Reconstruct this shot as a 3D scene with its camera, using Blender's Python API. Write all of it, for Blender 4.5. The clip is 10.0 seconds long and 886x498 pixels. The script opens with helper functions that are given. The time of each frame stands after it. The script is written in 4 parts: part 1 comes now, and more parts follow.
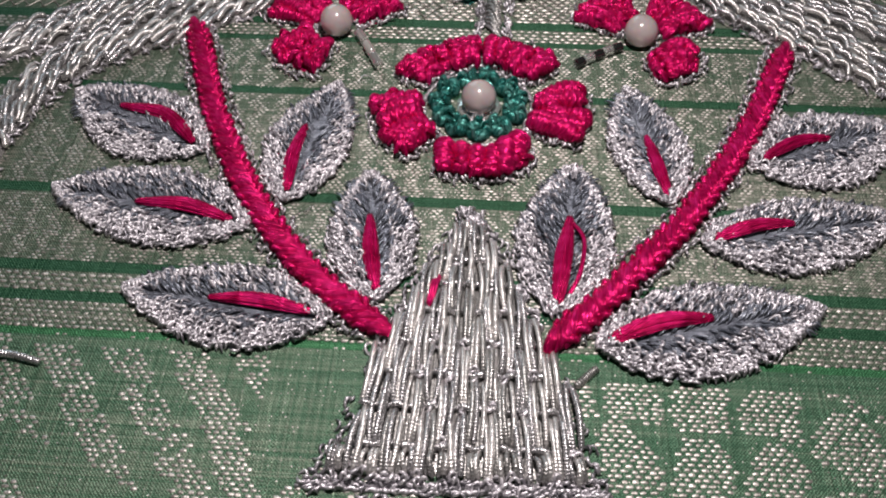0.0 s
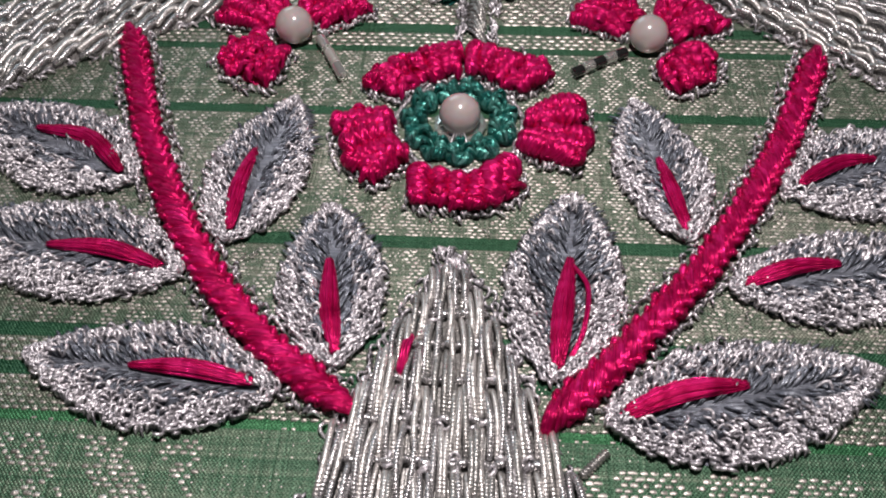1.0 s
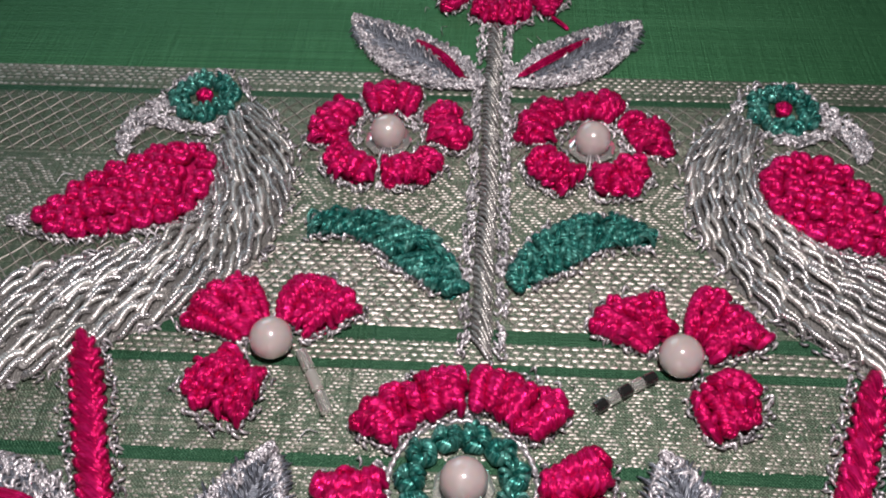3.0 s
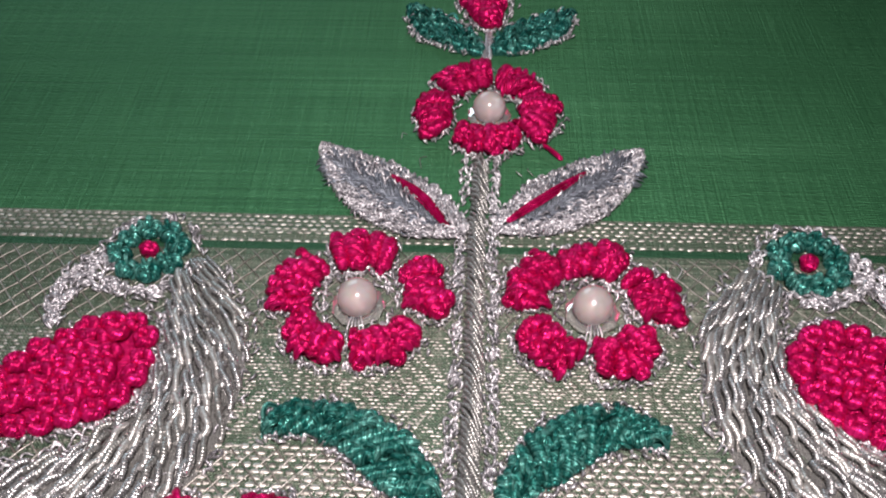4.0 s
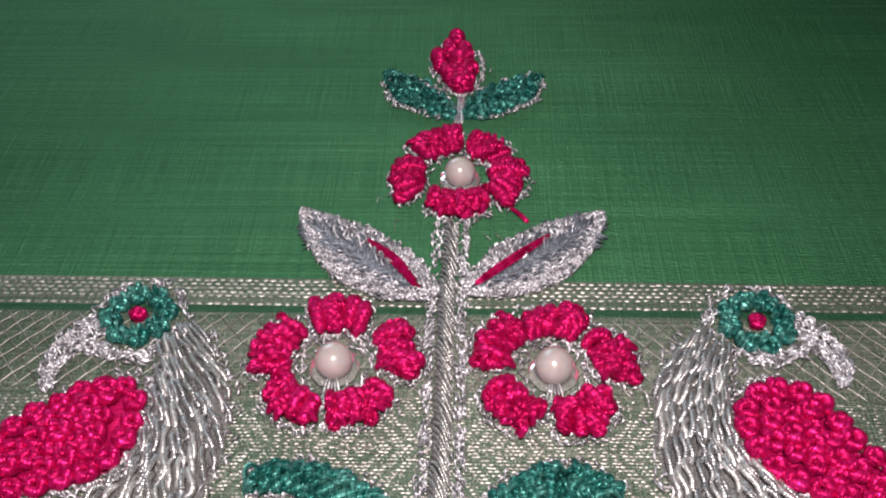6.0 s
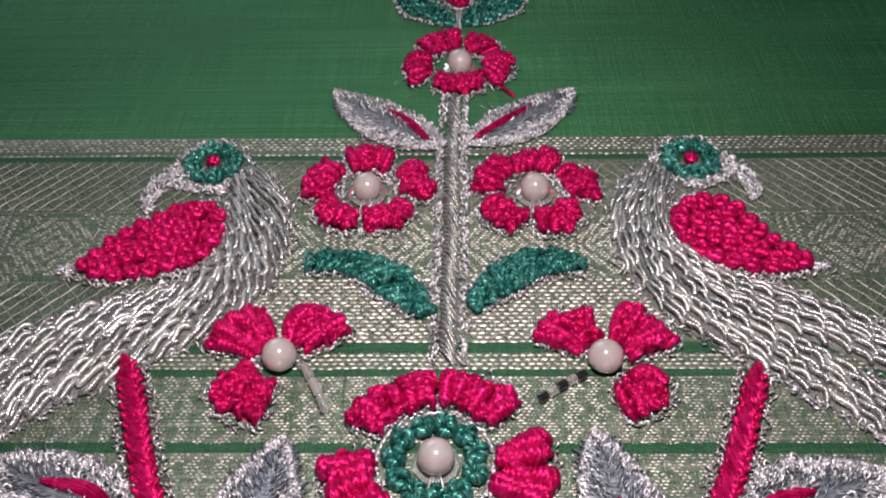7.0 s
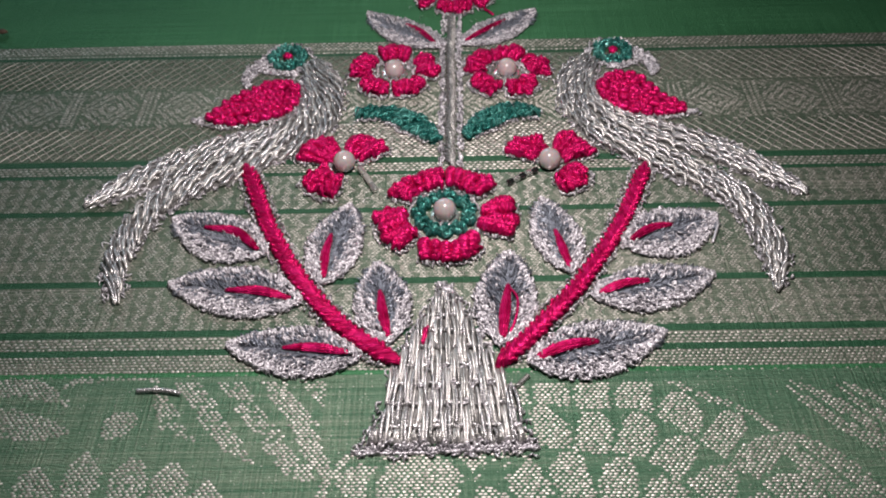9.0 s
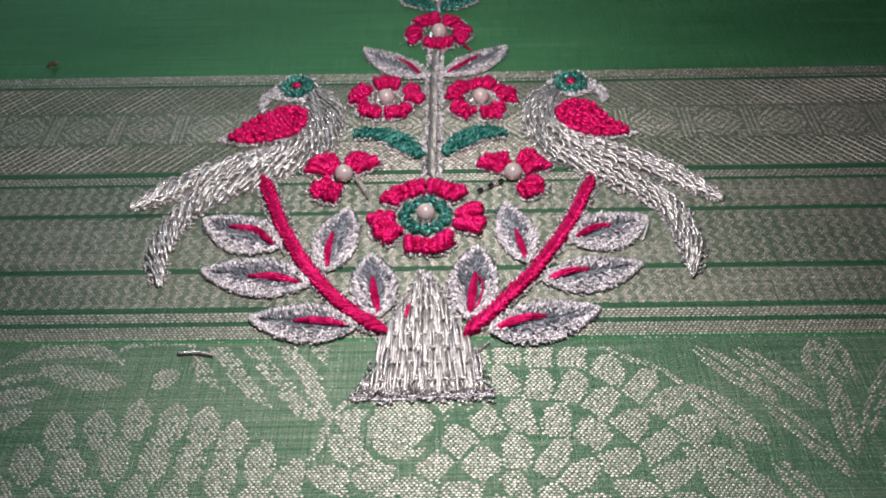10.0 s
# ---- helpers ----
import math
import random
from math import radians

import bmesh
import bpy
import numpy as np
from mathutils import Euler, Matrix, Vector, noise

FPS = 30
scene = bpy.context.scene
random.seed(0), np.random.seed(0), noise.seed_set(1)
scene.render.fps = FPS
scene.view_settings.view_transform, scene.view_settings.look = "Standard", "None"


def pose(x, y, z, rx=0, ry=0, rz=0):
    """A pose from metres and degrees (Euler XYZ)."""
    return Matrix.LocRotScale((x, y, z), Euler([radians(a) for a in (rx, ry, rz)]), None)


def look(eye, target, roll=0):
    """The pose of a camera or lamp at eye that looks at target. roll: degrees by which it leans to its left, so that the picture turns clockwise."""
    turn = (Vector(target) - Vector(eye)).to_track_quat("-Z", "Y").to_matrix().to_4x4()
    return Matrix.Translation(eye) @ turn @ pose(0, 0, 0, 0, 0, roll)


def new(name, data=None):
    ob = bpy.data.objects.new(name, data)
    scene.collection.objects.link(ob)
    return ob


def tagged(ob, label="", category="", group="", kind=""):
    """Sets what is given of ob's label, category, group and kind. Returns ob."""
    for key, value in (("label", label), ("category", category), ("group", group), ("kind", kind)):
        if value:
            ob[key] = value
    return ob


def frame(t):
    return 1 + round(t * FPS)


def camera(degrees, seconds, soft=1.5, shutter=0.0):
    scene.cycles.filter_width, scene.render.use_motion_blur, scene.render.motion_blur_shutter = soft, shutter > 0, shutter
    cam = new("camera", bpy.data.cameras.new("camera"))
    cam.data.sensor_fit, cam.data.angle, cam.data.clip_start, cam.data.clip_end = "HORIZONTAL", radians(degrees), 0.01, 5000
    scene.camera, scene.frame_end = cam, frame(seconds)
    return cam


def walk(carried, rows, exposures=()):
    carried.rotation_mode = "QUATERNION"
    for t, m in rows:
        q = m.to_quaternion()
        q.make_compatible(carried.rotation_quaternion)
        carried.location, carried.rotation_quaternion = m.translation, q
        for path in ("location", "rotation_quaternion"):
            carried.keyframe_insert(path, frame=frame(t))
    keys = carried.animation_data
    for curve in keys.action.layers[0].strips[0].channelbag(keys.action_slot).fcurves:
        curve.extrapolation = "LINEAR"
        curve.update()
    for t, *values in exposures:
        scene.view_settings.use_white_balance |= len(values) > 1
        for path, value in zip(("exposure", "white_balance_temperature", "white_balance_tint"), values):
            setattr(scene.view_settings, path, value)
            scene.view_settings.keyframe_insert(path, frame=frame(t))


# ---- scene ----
CM = 0.01
cam = camera(53.0, 10.0, 1.95)
# seconds, eye, target (centimetres over the cloth), roll
PATH = [
    (0, (0.065, -12.795, 6.912), (-0.365, -7.750, 0.719), -1.46),
    (0.5, (0.062, -12.215, 6.266), (-0.334, -7.119, 0.111), -1.62),
    (1, (0.122, -11.517, 5.946), (-0.242, -6.431, -0.218), -1.51),
    (1.5, (-0.017, -10.879, 5.903), (-0.384, -5.820, -0.283), -1.55),
    (2, (-0.001, -9.977, 5.610), (-0.348, -4.922, -0.580), -1.41),
    (2.5, (-0.059, -9.08, 6.502), (-0.408, -4.13, 0.23), -1.65),
    (2.7, (-0.085, -8.87, 6.845), (-0.418, -3.785, 0.682), -1.2),
    (3.8, (-0.006, -6.889, 6.859), (-0.292, -1.430, 1.018), -0.93),
    (4, (-0.031, -6.434, 6.903), (-0.282, -0.967, 1.067), -0.84),
    (4.5, (0.22, -5.38, 6.832), (-0.029, 0.162, 1.067), -0.88),
    (5, (0.392, -4.632, 6.898), (0.112, 0.957, 1.180), -1.13),
    (5.2, (0.495, -4.723, 7.060), (0.220, 0.882, 1.359), -1.14),
    (6.3, (0.145, -7.571, 7.829), (-0.024, -1.952, 2.137), -1.12),
    (6.5, (0.124, -8.301, 7.957), (-0.027, -2.684, 2.262), -1.22),
    (7, (0.112, -10.060, 8.279), (-0.027, -4.430, 2.598), -1.49),
    (7.5, (-0.188, -11.591, 8.334), (-0.329, -6.013, 2.600), -1.65),
    (8, (0.139, -13.091, 8.517), (0.033, -7.533, 2.764), -1.89),
    (8.5, (-0.031, -14.390, 9.125), (-0.136, -8.828, 3.375), -1.79),
    (9, (-0.025, -16.276, 10.615), (-0.107, -10.669, 4.909), -1.74),
    (9.5, (-0.147, -18.537, 11.918), (-0.220, -12.879, 6.263), -1.35),
    (10, (0.378, -19.017, 12.699), (0.307, -13.29, 7.113), -1.5),
]
EXPOSURES = [(0.0, 0.0), (2.0, 0.0), (2.5, 0.08), (4.0, 0.56), (4.5, 0.64), (5.0, 0.86), (6.5, 0.5), (7.5, 0.25), (8.0, 0.12), (9.0, 0.24), (10.0, 0.5)]
walk(cam, [(t, look(Vector(eye) * CM, Vector(target) * CM, roll)) for t, eye, target, roll in PATH], EXPOSURES)

# ---- light: the phone's torch over the cloth, a dim room, an added cool lamp ----
world = bpy.data.worlds.new("room_world")
world.use_nodes = True
world.node_tree.nodes["Background"].inputs[0].default_value = (0.52, 0.60, 0.62, 1)
world.node_tree.nodes["Background"].inputs[1].default_value = 0.036
scene.world = world

torch = new("torch_light", bpy.data.lights.new("torch_light", "POINT"))
torch.data.energy, torch.data.shadow_soft_size, torch.data.color = 0.84, 0.003, (1.0, 0.915, 0.90)
torch.matrix_world = pose(0.004, -0.068, 0.122)

# cool lamp added for the bluish tint at the left; no window stands there
unseen_window_light = new("unseen_window_light", bpy.data.lights.new("unseen_window_light", "AREA"))
unseen_window_light.data.shape, unseen_window_light.data.size, unseen_window_light.data.size_y = "RECTANGLE", 0.55, 0.45
unseen_window_light.data.energy, unseen_window_light.data.color = 1.55, (0.70, 0.90, 1.0)
unseen_window_light.matrix_world = look((-0.4, 0.88, 0.43), (0, 0, 0.0))

# ---- mesh helpers (all in centimetres) ----
Z = np.array([0.0, 0.0, 1.0])


class Geo:
    """Quads gathered into one mesh, with a strand coordinate at each vertex."""

    def __init__(self):
        self.v, self.f, self.a, self.n = [], [], [], 0

    def add(self, v, f, a=None):
        v = np.asarray(v, float)
        self.v.append(v)
        self.f.append(np.asarray(f, int) + self.n)
        self.a.append(v if a is None else np.asarray(a, float))
        self.n += len(v)
        return self


def mesh_from(name, geo, material, origin=(0, 0, 0)):
    v = (np.concatenate(geo.v) - np.asarray(origin, float)) * CM
    f = np.concatenate(geo.f)
    me = bpy.data.meshes.new(name)
    me.vertices.add(len(v))
    me.vertices.foreach_set("co", v.ravel())
    me.loops.add(f.size)
    me.loops.foreach_set("vertex_index", f.ravel())
    me.polygons.add(len(f))
    me.polygons.foreach_set("loop_start", np.arange(0, f.size, f.shape[1]))
    me.update(calc_edges=True)
    me.validate()
    me.polygons.foreach_set("use_smooth", np.ones(len(me.polygons), bool))
    strand = me.attributes.new("strand", "FLOAT_VECTOR", "POINT")
    strand.data.foreach_set("vector", np.concatenate(geo.a).ravel())
    me.materials.append(material)
    return me


ORIGIN = {}


def thing(name, at, label, category, group=""):
    ob = new(name)
    ob.location = Vector(at) * CM
    ob.empty_display_size = 0.002
    ORIGIN[ob] = np.array(at, float)
    return tagged(ob, label, category, group)


def part(name, geo, material, parent, label=""):
    """One mesh object under a thing or under a part."""
    at = ORIGIN[parent]
    ob = new(name, mesh_from(name, geo, material, at))
    ob.parent = parent
    ORIGIN[ob] = at
    return tagged(ob, label)


def curve(points, n):
    """A smooth curve through points."""
    p = np.asarray(points, float)
    if p.shape[1] == 2:
        p = np.c_[p, np.zeros(len(p))]
    p = np.vstack([2 * p[0] - p[1], p, 2 * p[-1] - p[-2]])
    s = np.linspace(0, len(p) - 3 - 1e-6, n)
    k = s.astype(int)
    u = (s - k)[:, None]
    a, b, c, d = p[k], p[k + 1], p[k + 2], p[k + 3]
    return 0.5 * (2 * b + (c - a) * u + (2 * a - 5 * b + 4 * c - d) * u**2 + (3 * b - a - 3 * c + d) * u**3)


def along(path):
    return np.r_[0, np.cumsum(np.linalg.norm(np.diff(path, axis=0), axis=1))]


def even(path, n):
    s = along(path)
    t = np.linspace(0, s[-1], n)
    return np.stack([np.interp(t, s, path[:, k]) for k in range(3)], 1)


def frames(path):
    t = np.gradient(path, axis=0)
    t /= np.linalg.norm(t, axis=1)[:, None] + 1e-9
    side = np.cross(t, Z)
    side /= np.linalg.norm(side, axis=1)[:, None] + 1e-6
    return t, side, np.cross(side, t)


def rope(path, r, sides=8, lobes=0, pitch=0.1, amp=0.0, flat=1.0, ends=0.35, turn=0.0, wound=False):
    """A thread along a path: lobes > 0 twists it, pitch is the length of one turn. ends: the length over which it rounds off, in radii."""
    path = np.asarray(path, float)
    s = along(path)
    _, side, up = frames(path)
    th = np.linspace(0, 2 * math.pi, sides, endpoint=False)[None]
    rr = np.broadcast_to(np.asarray(r, float), s.shape).copy()
    e = max(ends * rr.max(), 1e-6)
    edge = np.minimum(s, s[-1] - s) / e
    rr *= np.sqrt(np.clip(1 - (1 - np.clip(edge, 0.02, 1)) ** 2, 0.01, 1))
    wave = 1 + (amp * np.cos(max(lobes, 1) * th - 2 * math.pi * (s / pitch)[:, None] + turn) if amp else 0 * th)
    rad = rr[:, None] * wave
    v = path[:, None] + (rad * np.cos(th))[..., None] * side[:, None] + flat * (rad * np.sin(th))[..., None] * up[:, None]
    n = len(path)
    i, j = np.meshgrid(np.arange(n - 1), np.arange(sides), indexing="ij")
    k = (j + 1) % sides
    f = np.stack([i * sides + j, i * sides + k, (i + 1) * sides + k, (i + 1) * sides + j], -1).reshape(-1, 4)
    a = np.stack([np.broadcast_to(s[:, None], rad.shape), np.broadcast_to(th * rr.max(), rad.shape), np.full(rad.shape, 7.0 * path[0, 0] + 3.0 * path[0, 1])], -1)
    if wound:
        a = np.stack([a[..., 1] + 0.5 * a[..., 0], a[..., 0] - 0.35 * a[..., 1], a[..., 2]], -1)
    return v.reshape(-1, 3), f, a.reshape(-1, 3)


def box(lo, hi):
    (a, b, c), (d, e, g) = lo, hi
    v = [(a, b, c), (d, b, c), (d, e, c), (a, e, c), (a, b, g), (d, b, g), (d, e, g), (a, e, g)]
    return v, [(0, 3, 2, 1), (4, 5, 6, 7), (0, 1, 5, 4), (1, 2, 6, 5), (2, 3, 7, 6), (3, 0, 4, 7)]


def lathe(profile, at, sides=32):
    """A turned shape from (radius, height) pairs."""
    p = np.asarray(profile, float)
    th = np.linspace(0, 2 * math.pi, sides, endpoint=False)
    v = np.stack([p[:, :1] * np.cos(th), p[:, :1] * np.sin(th), np.broadcast_to(p[:, 1:], (len(p), sides))], -1) + np.asarray(at, float)
    i, j = np.meshgrid(np.arange(len(p) - 1), np.arange(sides), indexing="ij")
    k = (j + 1) % sides
    f = np.stack([i * sides + j, i * sides + k, (i + 1) * sides + k, (i + 1) * sides + j], -1).reshape(-1, 4)
    return v.reshape(-1, 3), f


# ---- materials ----
def node(tree, kind, **inputs):
    n = tree.nodes.new(kind)
    for key, value in inputs.items():
        n.inputs[key.replace("_", " ")].default_value = value
    return n


def material(name, rough=0.5, metal=0.0, spec=0.5, **more):
    m = bpy.data.materials.new(name)
    m.use_nodes = True
    p = m.node_tree.nodes["Principled BSDF"]
    p.inputs["Roughness"].default_value, p.inputs["Metallic"].default_value = rough, metal
    p.inputs["Specular IOR Level"].default_value = spec
    for key, value in more.items():
        p.inputs[key.replace("_", " ")].default_value = value
    return m, m.node_tree, p


def noise_of(tree, vector, scale, detail=2.0, rough=0.5):
    n = node(tree, "ShaderNodeTexNoise", Scale=scale, Detail=detail, Roughness=rough)
    if vector is not None:
        tree.links.new(vector, n.inputs["Vector"])
    return n.outputs["Fac"]


def scaled(tree, vector, x, y, z):
    n = tree.nodes.new("ShaderNodeMapping")
    n.inputs["Scale"].default_value = (x, y, z)
    tree.links.new(vector, n.inputs["Vector"])
    return n.outputs["Vector"]


def ramp(tree, fac, stops):
    n = tree.nodes.new("ShaderNodeValToRGB")
    e = n.color_ramp.elements
    while len(e) < len(stops):
        e.new(0.5)
    for k, (at, c) in enumerate(stops):
        e[k].position, e[k].color = at, (*c, 1)
    tree.links.new(fac, n.inputs["Fac"])
    return n.outputs["Color"]


def sums(tree, op, a, b):
    n = tree.nodes.new("ShaderNodeMath")
    n.operation = op
    for k, v in enumerate((a, b)):
        if isinstance(v, (int, float)):
            n.inputs[k].default_value = v
        else:
            tree.links.new(v, n.inputs[k])
    return n.outputs[0]


def bump(tree, p, height, distance, strength=1.0):
    n = node(tree, "ShaderNodeBump", Strength=strength, Distance=distance)
    tree.links.new(height, n.inputs["Height"])
    tree.links.new(n.outputs["Normal"], p.inputs["Normal"])


def split(tree, vector):
    n = tree.nodes.new("ShaderNodeSeparateXYZ")
    tree.links.new(vector, n.inputs[0])
    return n.outputs


def strand_of(tree):
    n = tree.nodes.new("ShaderNodeAttribute")
    n.attribute_name = "strand"
    return n.outputs["Vector"]


def place_of(tree):
    return tree.nodes.new("ShaderNodeNewGeometry")


def silk_thread(name, dark, mid, light, rough=0.31, shine=0.6):
    """Floss: fine filaments along the strand, colour that wavers from filament to filament."""
    m, t, p = material(name, rough, shine, 0.6)
    p.inputs["Specular Tint"].default_value = (*[min(1.0, 0.35 + 0.8 * v) for v in light], 1)
    st = strand_of(t)
    fil = noise_of(t, scaled(t, st, 5, 110, 1), 1.0, 2.0)
    lump = noise_of(t, scaled(t, st, 9, 9, 1), 1.0, 2.0)
    isle = place_of(t).outputs["Random Per Island"]
    c = ramp(t, sums(t, "ADD", sums(t, "MULTIPLY", fil, 0.6), sums(t, "ADD", sums(t, "MULTIPLY", lump, 0.28), sums(t, "MULTIPLY", isle, 0.12))), [(0.3, dark), (0.5, mid), (0.72, light)])
    t.links.new(c, p.inputs["Base Color"])
    bump(t, p, fil, 0.0002, 1.0)
    return m


def metal_thread(name, colours, rough, metal, grain=60.0, depth=0.0001, coil=0.0):
    """Metallic yarn: each piece has its own tone, with a fine wrapped relief."""
    m, t, p = material(name, rough, metal, 0.6)
    g = place_of(t)
    st = strand_of(t)
    fine = noise_of(t, scaled(t, st, grain, grain * 0.5, 1), 1.0, 2.0)
    c = ramp(t, sums(t, "ADD", sums(t, "MULTIPLY", g.outputs["Random Per Island"], 0.7), sums(t, "MULTIPLY", fine, 0.3)), colours)
    t.links.new(c, p.inputs["Base Color"])
    r = sums(t, "ADD", sums(t, "MULTIPLY", fine, 0.25), rough - 0.12)
    t.links.new(r, p.inputs["Roughness"])
    if coil:
        # close turns of the fine wire that the purl is wound from
        turns = sums(t, "SINE", sums(t, "MULTIPLY", split(t, st)[0], 2 * math.pi / coil), 0.0)
        fine = sums(t, "ADD", fine, sums(t, "MULTIPLY", turns, 0.28))
    bump(t, p, fine, depth, 0.8)
    return m


PINK = silk_thread("crimson_silk_floss", (0.15, 0.0008, 0.020), (0.52, 0.0022, 0.090), (0.92, 0.027, 0.27), 0.30, 0.6)
TEAL = silk_thread("teal_silk_floss", (0.001, 0.018, 0.018), (0.009, 0.125, 0.107), (0.28, 0.68, 0.60), 0.29, 0.6)
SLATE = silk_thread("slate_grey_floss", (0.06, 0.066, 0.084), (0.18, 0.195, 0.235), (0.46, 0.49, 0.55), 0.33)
SILVER = metal_thread("silver_zari_thread", [(0.1, (0.19, 0.182, 0.20)), (0.5, (0.45, 0.43, 0.46)), (0.9, (0.86, 0.82, 0.855))], 0.40, 0.72)
PURL = metal_thread("silver_purl_wire", [(0.1, (0.27, 0.264, 0.270)), (0.5, (0.43, 0.418, 0.426)), (0.9, (0.70, 0.675, 0.69))], 0.27, 0.82, 90.0, 0.00006, 0.028)
STEEL = metal_thread("tarnished_purl_wire", [(0.1, (0.16, 0.155, 0.15)), (0.5, (0.34, 0.33, 0.32)), (0.9, (0.55, 0.54, 0.53))], 0.29, 0.75, 60.0, 0.00006, 0.028)
ZARI_WIRE = metal_thread("pale_purl_wire", [(0.1, (0.40, 0.385, 0.375)), (0.5, (0.60, 0.575, 0.56)), (0.9, (0.84, 0.80, 0.79))], 0.30, 0.75, 90.0, 0.00006, 0.028)
ZARI = metal_thread("woven_zari", [(0.1, (0.25, 0.232, 0.208)), (0.5, (0.43, 0.40, 0.37)), (0.9, (0.60, 0.56, 0.525))], 0.50, 0.92, 40.0)


def cloth_material(name, metal, stops):
    """A silk ground of warp and weft threads; with metal, a ground shot with zari."""
    m, t, p = material(name, 0.44, metal, 0.6)
    p.inputs["Specular Tint"].default_value = (0.55, 1.0, 0.65, 1)
    # the round weft threads run along x and scatter light across themselves
    p.inputs["Anisotropic"].default_value = 0.85
    across = node(t, "ShaderNodeCombineXYZ", X=0.0, Y=1.0, Z=0.0)
    t.links.new(across.outputs[0], p.inputs["Tangent"])
    pos = place_of(t).outputs["Position"]
    slub = noise_of(t, scaled(t, pos, 22, 2600, 1), 1.0, 3.0, 0.6)
    broad = noise_of(t, scaled(t, pos, 14, 60, 1), 1.0, 2.0)
    warp = noise_of(t, scaled(t, pos, 3600, 60, 1), 1.0, 1.0)
    mix = sums(t, "ADD", sums(t, "ADD", sums(t, "MULTIPLY", slub, 0.5), sums(t, "MULTIPLY", broad, 0.25)), sums(t, "MULTIPLY", warp, 0.25))
    c = ramp(t, mix, stops)
    t.links.new(c, p.inputs["Base Color"])
    # plain weave: threads of about a quarter of a millimetre, uneven from one to the next
    x, y, _ = split(t, pos)
    wave = noise_of(t, scaled(t, pos, 700, 700, 1), 1.0, 2.0)
    over = sums(t, "MULTIPLY", sums(t, "SINE", sums(t, "ADD", sums(t, "MULTIPLY", x, 2 * math.pi / 0.00030), sums(t, "MULTIPLY", wave, 5.0)), 0.0), sums(t, "SINE", sums(t, "ADD", sums(t, "MULTIPLY", y, 2 * math.pi / 0.00034), sums(t, "MULTIPLY", wave, 5.0)), 0.0))
    rib = sums(t, "ADD", noise_of(t, scaled(t, pos, 900, 5200, 1), 1.0, 1.0), sums(t, "MULTIPLY", over, 0.16))
    h = sums(t, "ADD", sums(t, "MULTIPLY", warp, 0.5), sums(t, "ADD", rib, sums(t, "MULTIPLY", slub, 0.5)))
    bump(t, p, h, 0.00016, 1.0)
    return m


CLOTH = cloth_material("green_silk", 0.5, [(0.30, (0.016, 0.072, 0.031)), (0.5, (0.037, 0.137, 0.060)), (0.70, (0.075, 0.225, 0.108))])
SHOT = cloth_material("zari_shot_silk", 0.6, [(0.30, (0.030, 0.074, 0.045)), (0.5, (0.105, 0.128, 0.097)), (0.70, (0.34, 0.325, 0.28))])

TABBY = cloth_material("tabby_shot_silk", 0.55, [(0.30, (0.022, 0.075, 0.042)), (0.5, (0.075, 0.135, 0.088)), (0.70, (0.23, 0.26, 0.20))])
SATIN = cloth_material("dark_green_satin_stripe", 0.15, [(0.30, (0.005, 0.027, 0.013)), (0.5, (0.011, 0.048, 0.024)), (0.70, (0.034, 0.092, 0.052))])


def plain(name, c0, c1, rough, scale, spec=0.4, depth=0.0):
    m, t, p = material(name, rough, 0.0, spec)
    pos = place_of(t).outputs["Position"]
    n = noise_of(t, pos, scale, 4.0, 0.6)
    t.links.new(ramp(t, n, [(0.35, c0), (0.65, c1)]), p.inputs["Base Color"])
    if depth:
        bump(t, p, n, depth)
    return m


PEARL, _t, _p = material("pearl", 0.22, 0.0, 0.7, Coat_Weight=1.0, Coat_Roughness=0.05, Subsurface_Weight=0.35, Subsurface_Scale=0.001)
_p.inputs["Base Color"].default_value = (0.70, 0.62, 0.61, 1)
_p.inputs["Transmission Weight"].default_value = 0.4
_p.inputs["IOR"].default_value = 1.4
_n = noise_of(_t, place_of(_t).outputs["Position"], 420.0, 2.0)
_t.links.new(ramp(_t, _n, [(0.3, (0.52, 0.445, 0.445)), (0.7, (0.62, 0.545, 0.54))]), _p.inputs["Base Color"])

GLASS, _t, _p = material("clear_sequin", 0.08, 0.0, 0.6, Transmission_Weight=0.85, IOR=1.45)
_p.inputs["Base Color"].default_value = (0.86, 0.85, 0.82, 1)
SMOKE, _t, _p = material("dark_lined_glass", 0.12, 0.0, 0.8, Coat_Weight=0.8)
_p.inputs["Base Color"].default_value = (0.012, 0.012, 0.012, 1)
CRYSTAL, _t, _p = material("silver_lined_glass", 0.15, 0.6, 0.8, Coat_Weight=0.8)
_p.inputs["Base Color"].default_value = (0.62, 0.60, 0.56, 1)
WOOD = plain("table_wood", (0.10, 0.055, 0.03), (0.17, 0.095, 0.05), 0.5, 25.0)
SPECK = plain("brown_husk", (0.03, 0.018, 0.01), (0.08, 0.05, 0.03), 0.7, 900.0)

# ---- the table top under the cloth ----
table_geo = Geo().add(*box((-23, -22, -2.2), (23, 18, -0.25)))
table = new("tabletop", mesh_from("tabletop", table_geo, WOOD))
table.data.polygons.foreach_set("use_smooth", np.zeros(len(table.data.polygons), bool))
tagged(table, "plain brown wooden tabletop under the spread cloth", "tabletop", "", "structure")

# ---- the cloth ----
def sag(x, y):
    """Slight ripples of the cloth, dying away near the needlework."""
    far = np.clip((np.hypot(x, y + 3) - 9) / 14, 0, 1) ** 2
    return far * 0.28 * (np.sin(0.33 * x + 0.6) + np.sin(0.41 * y + 0.2 * x)) * 0.5


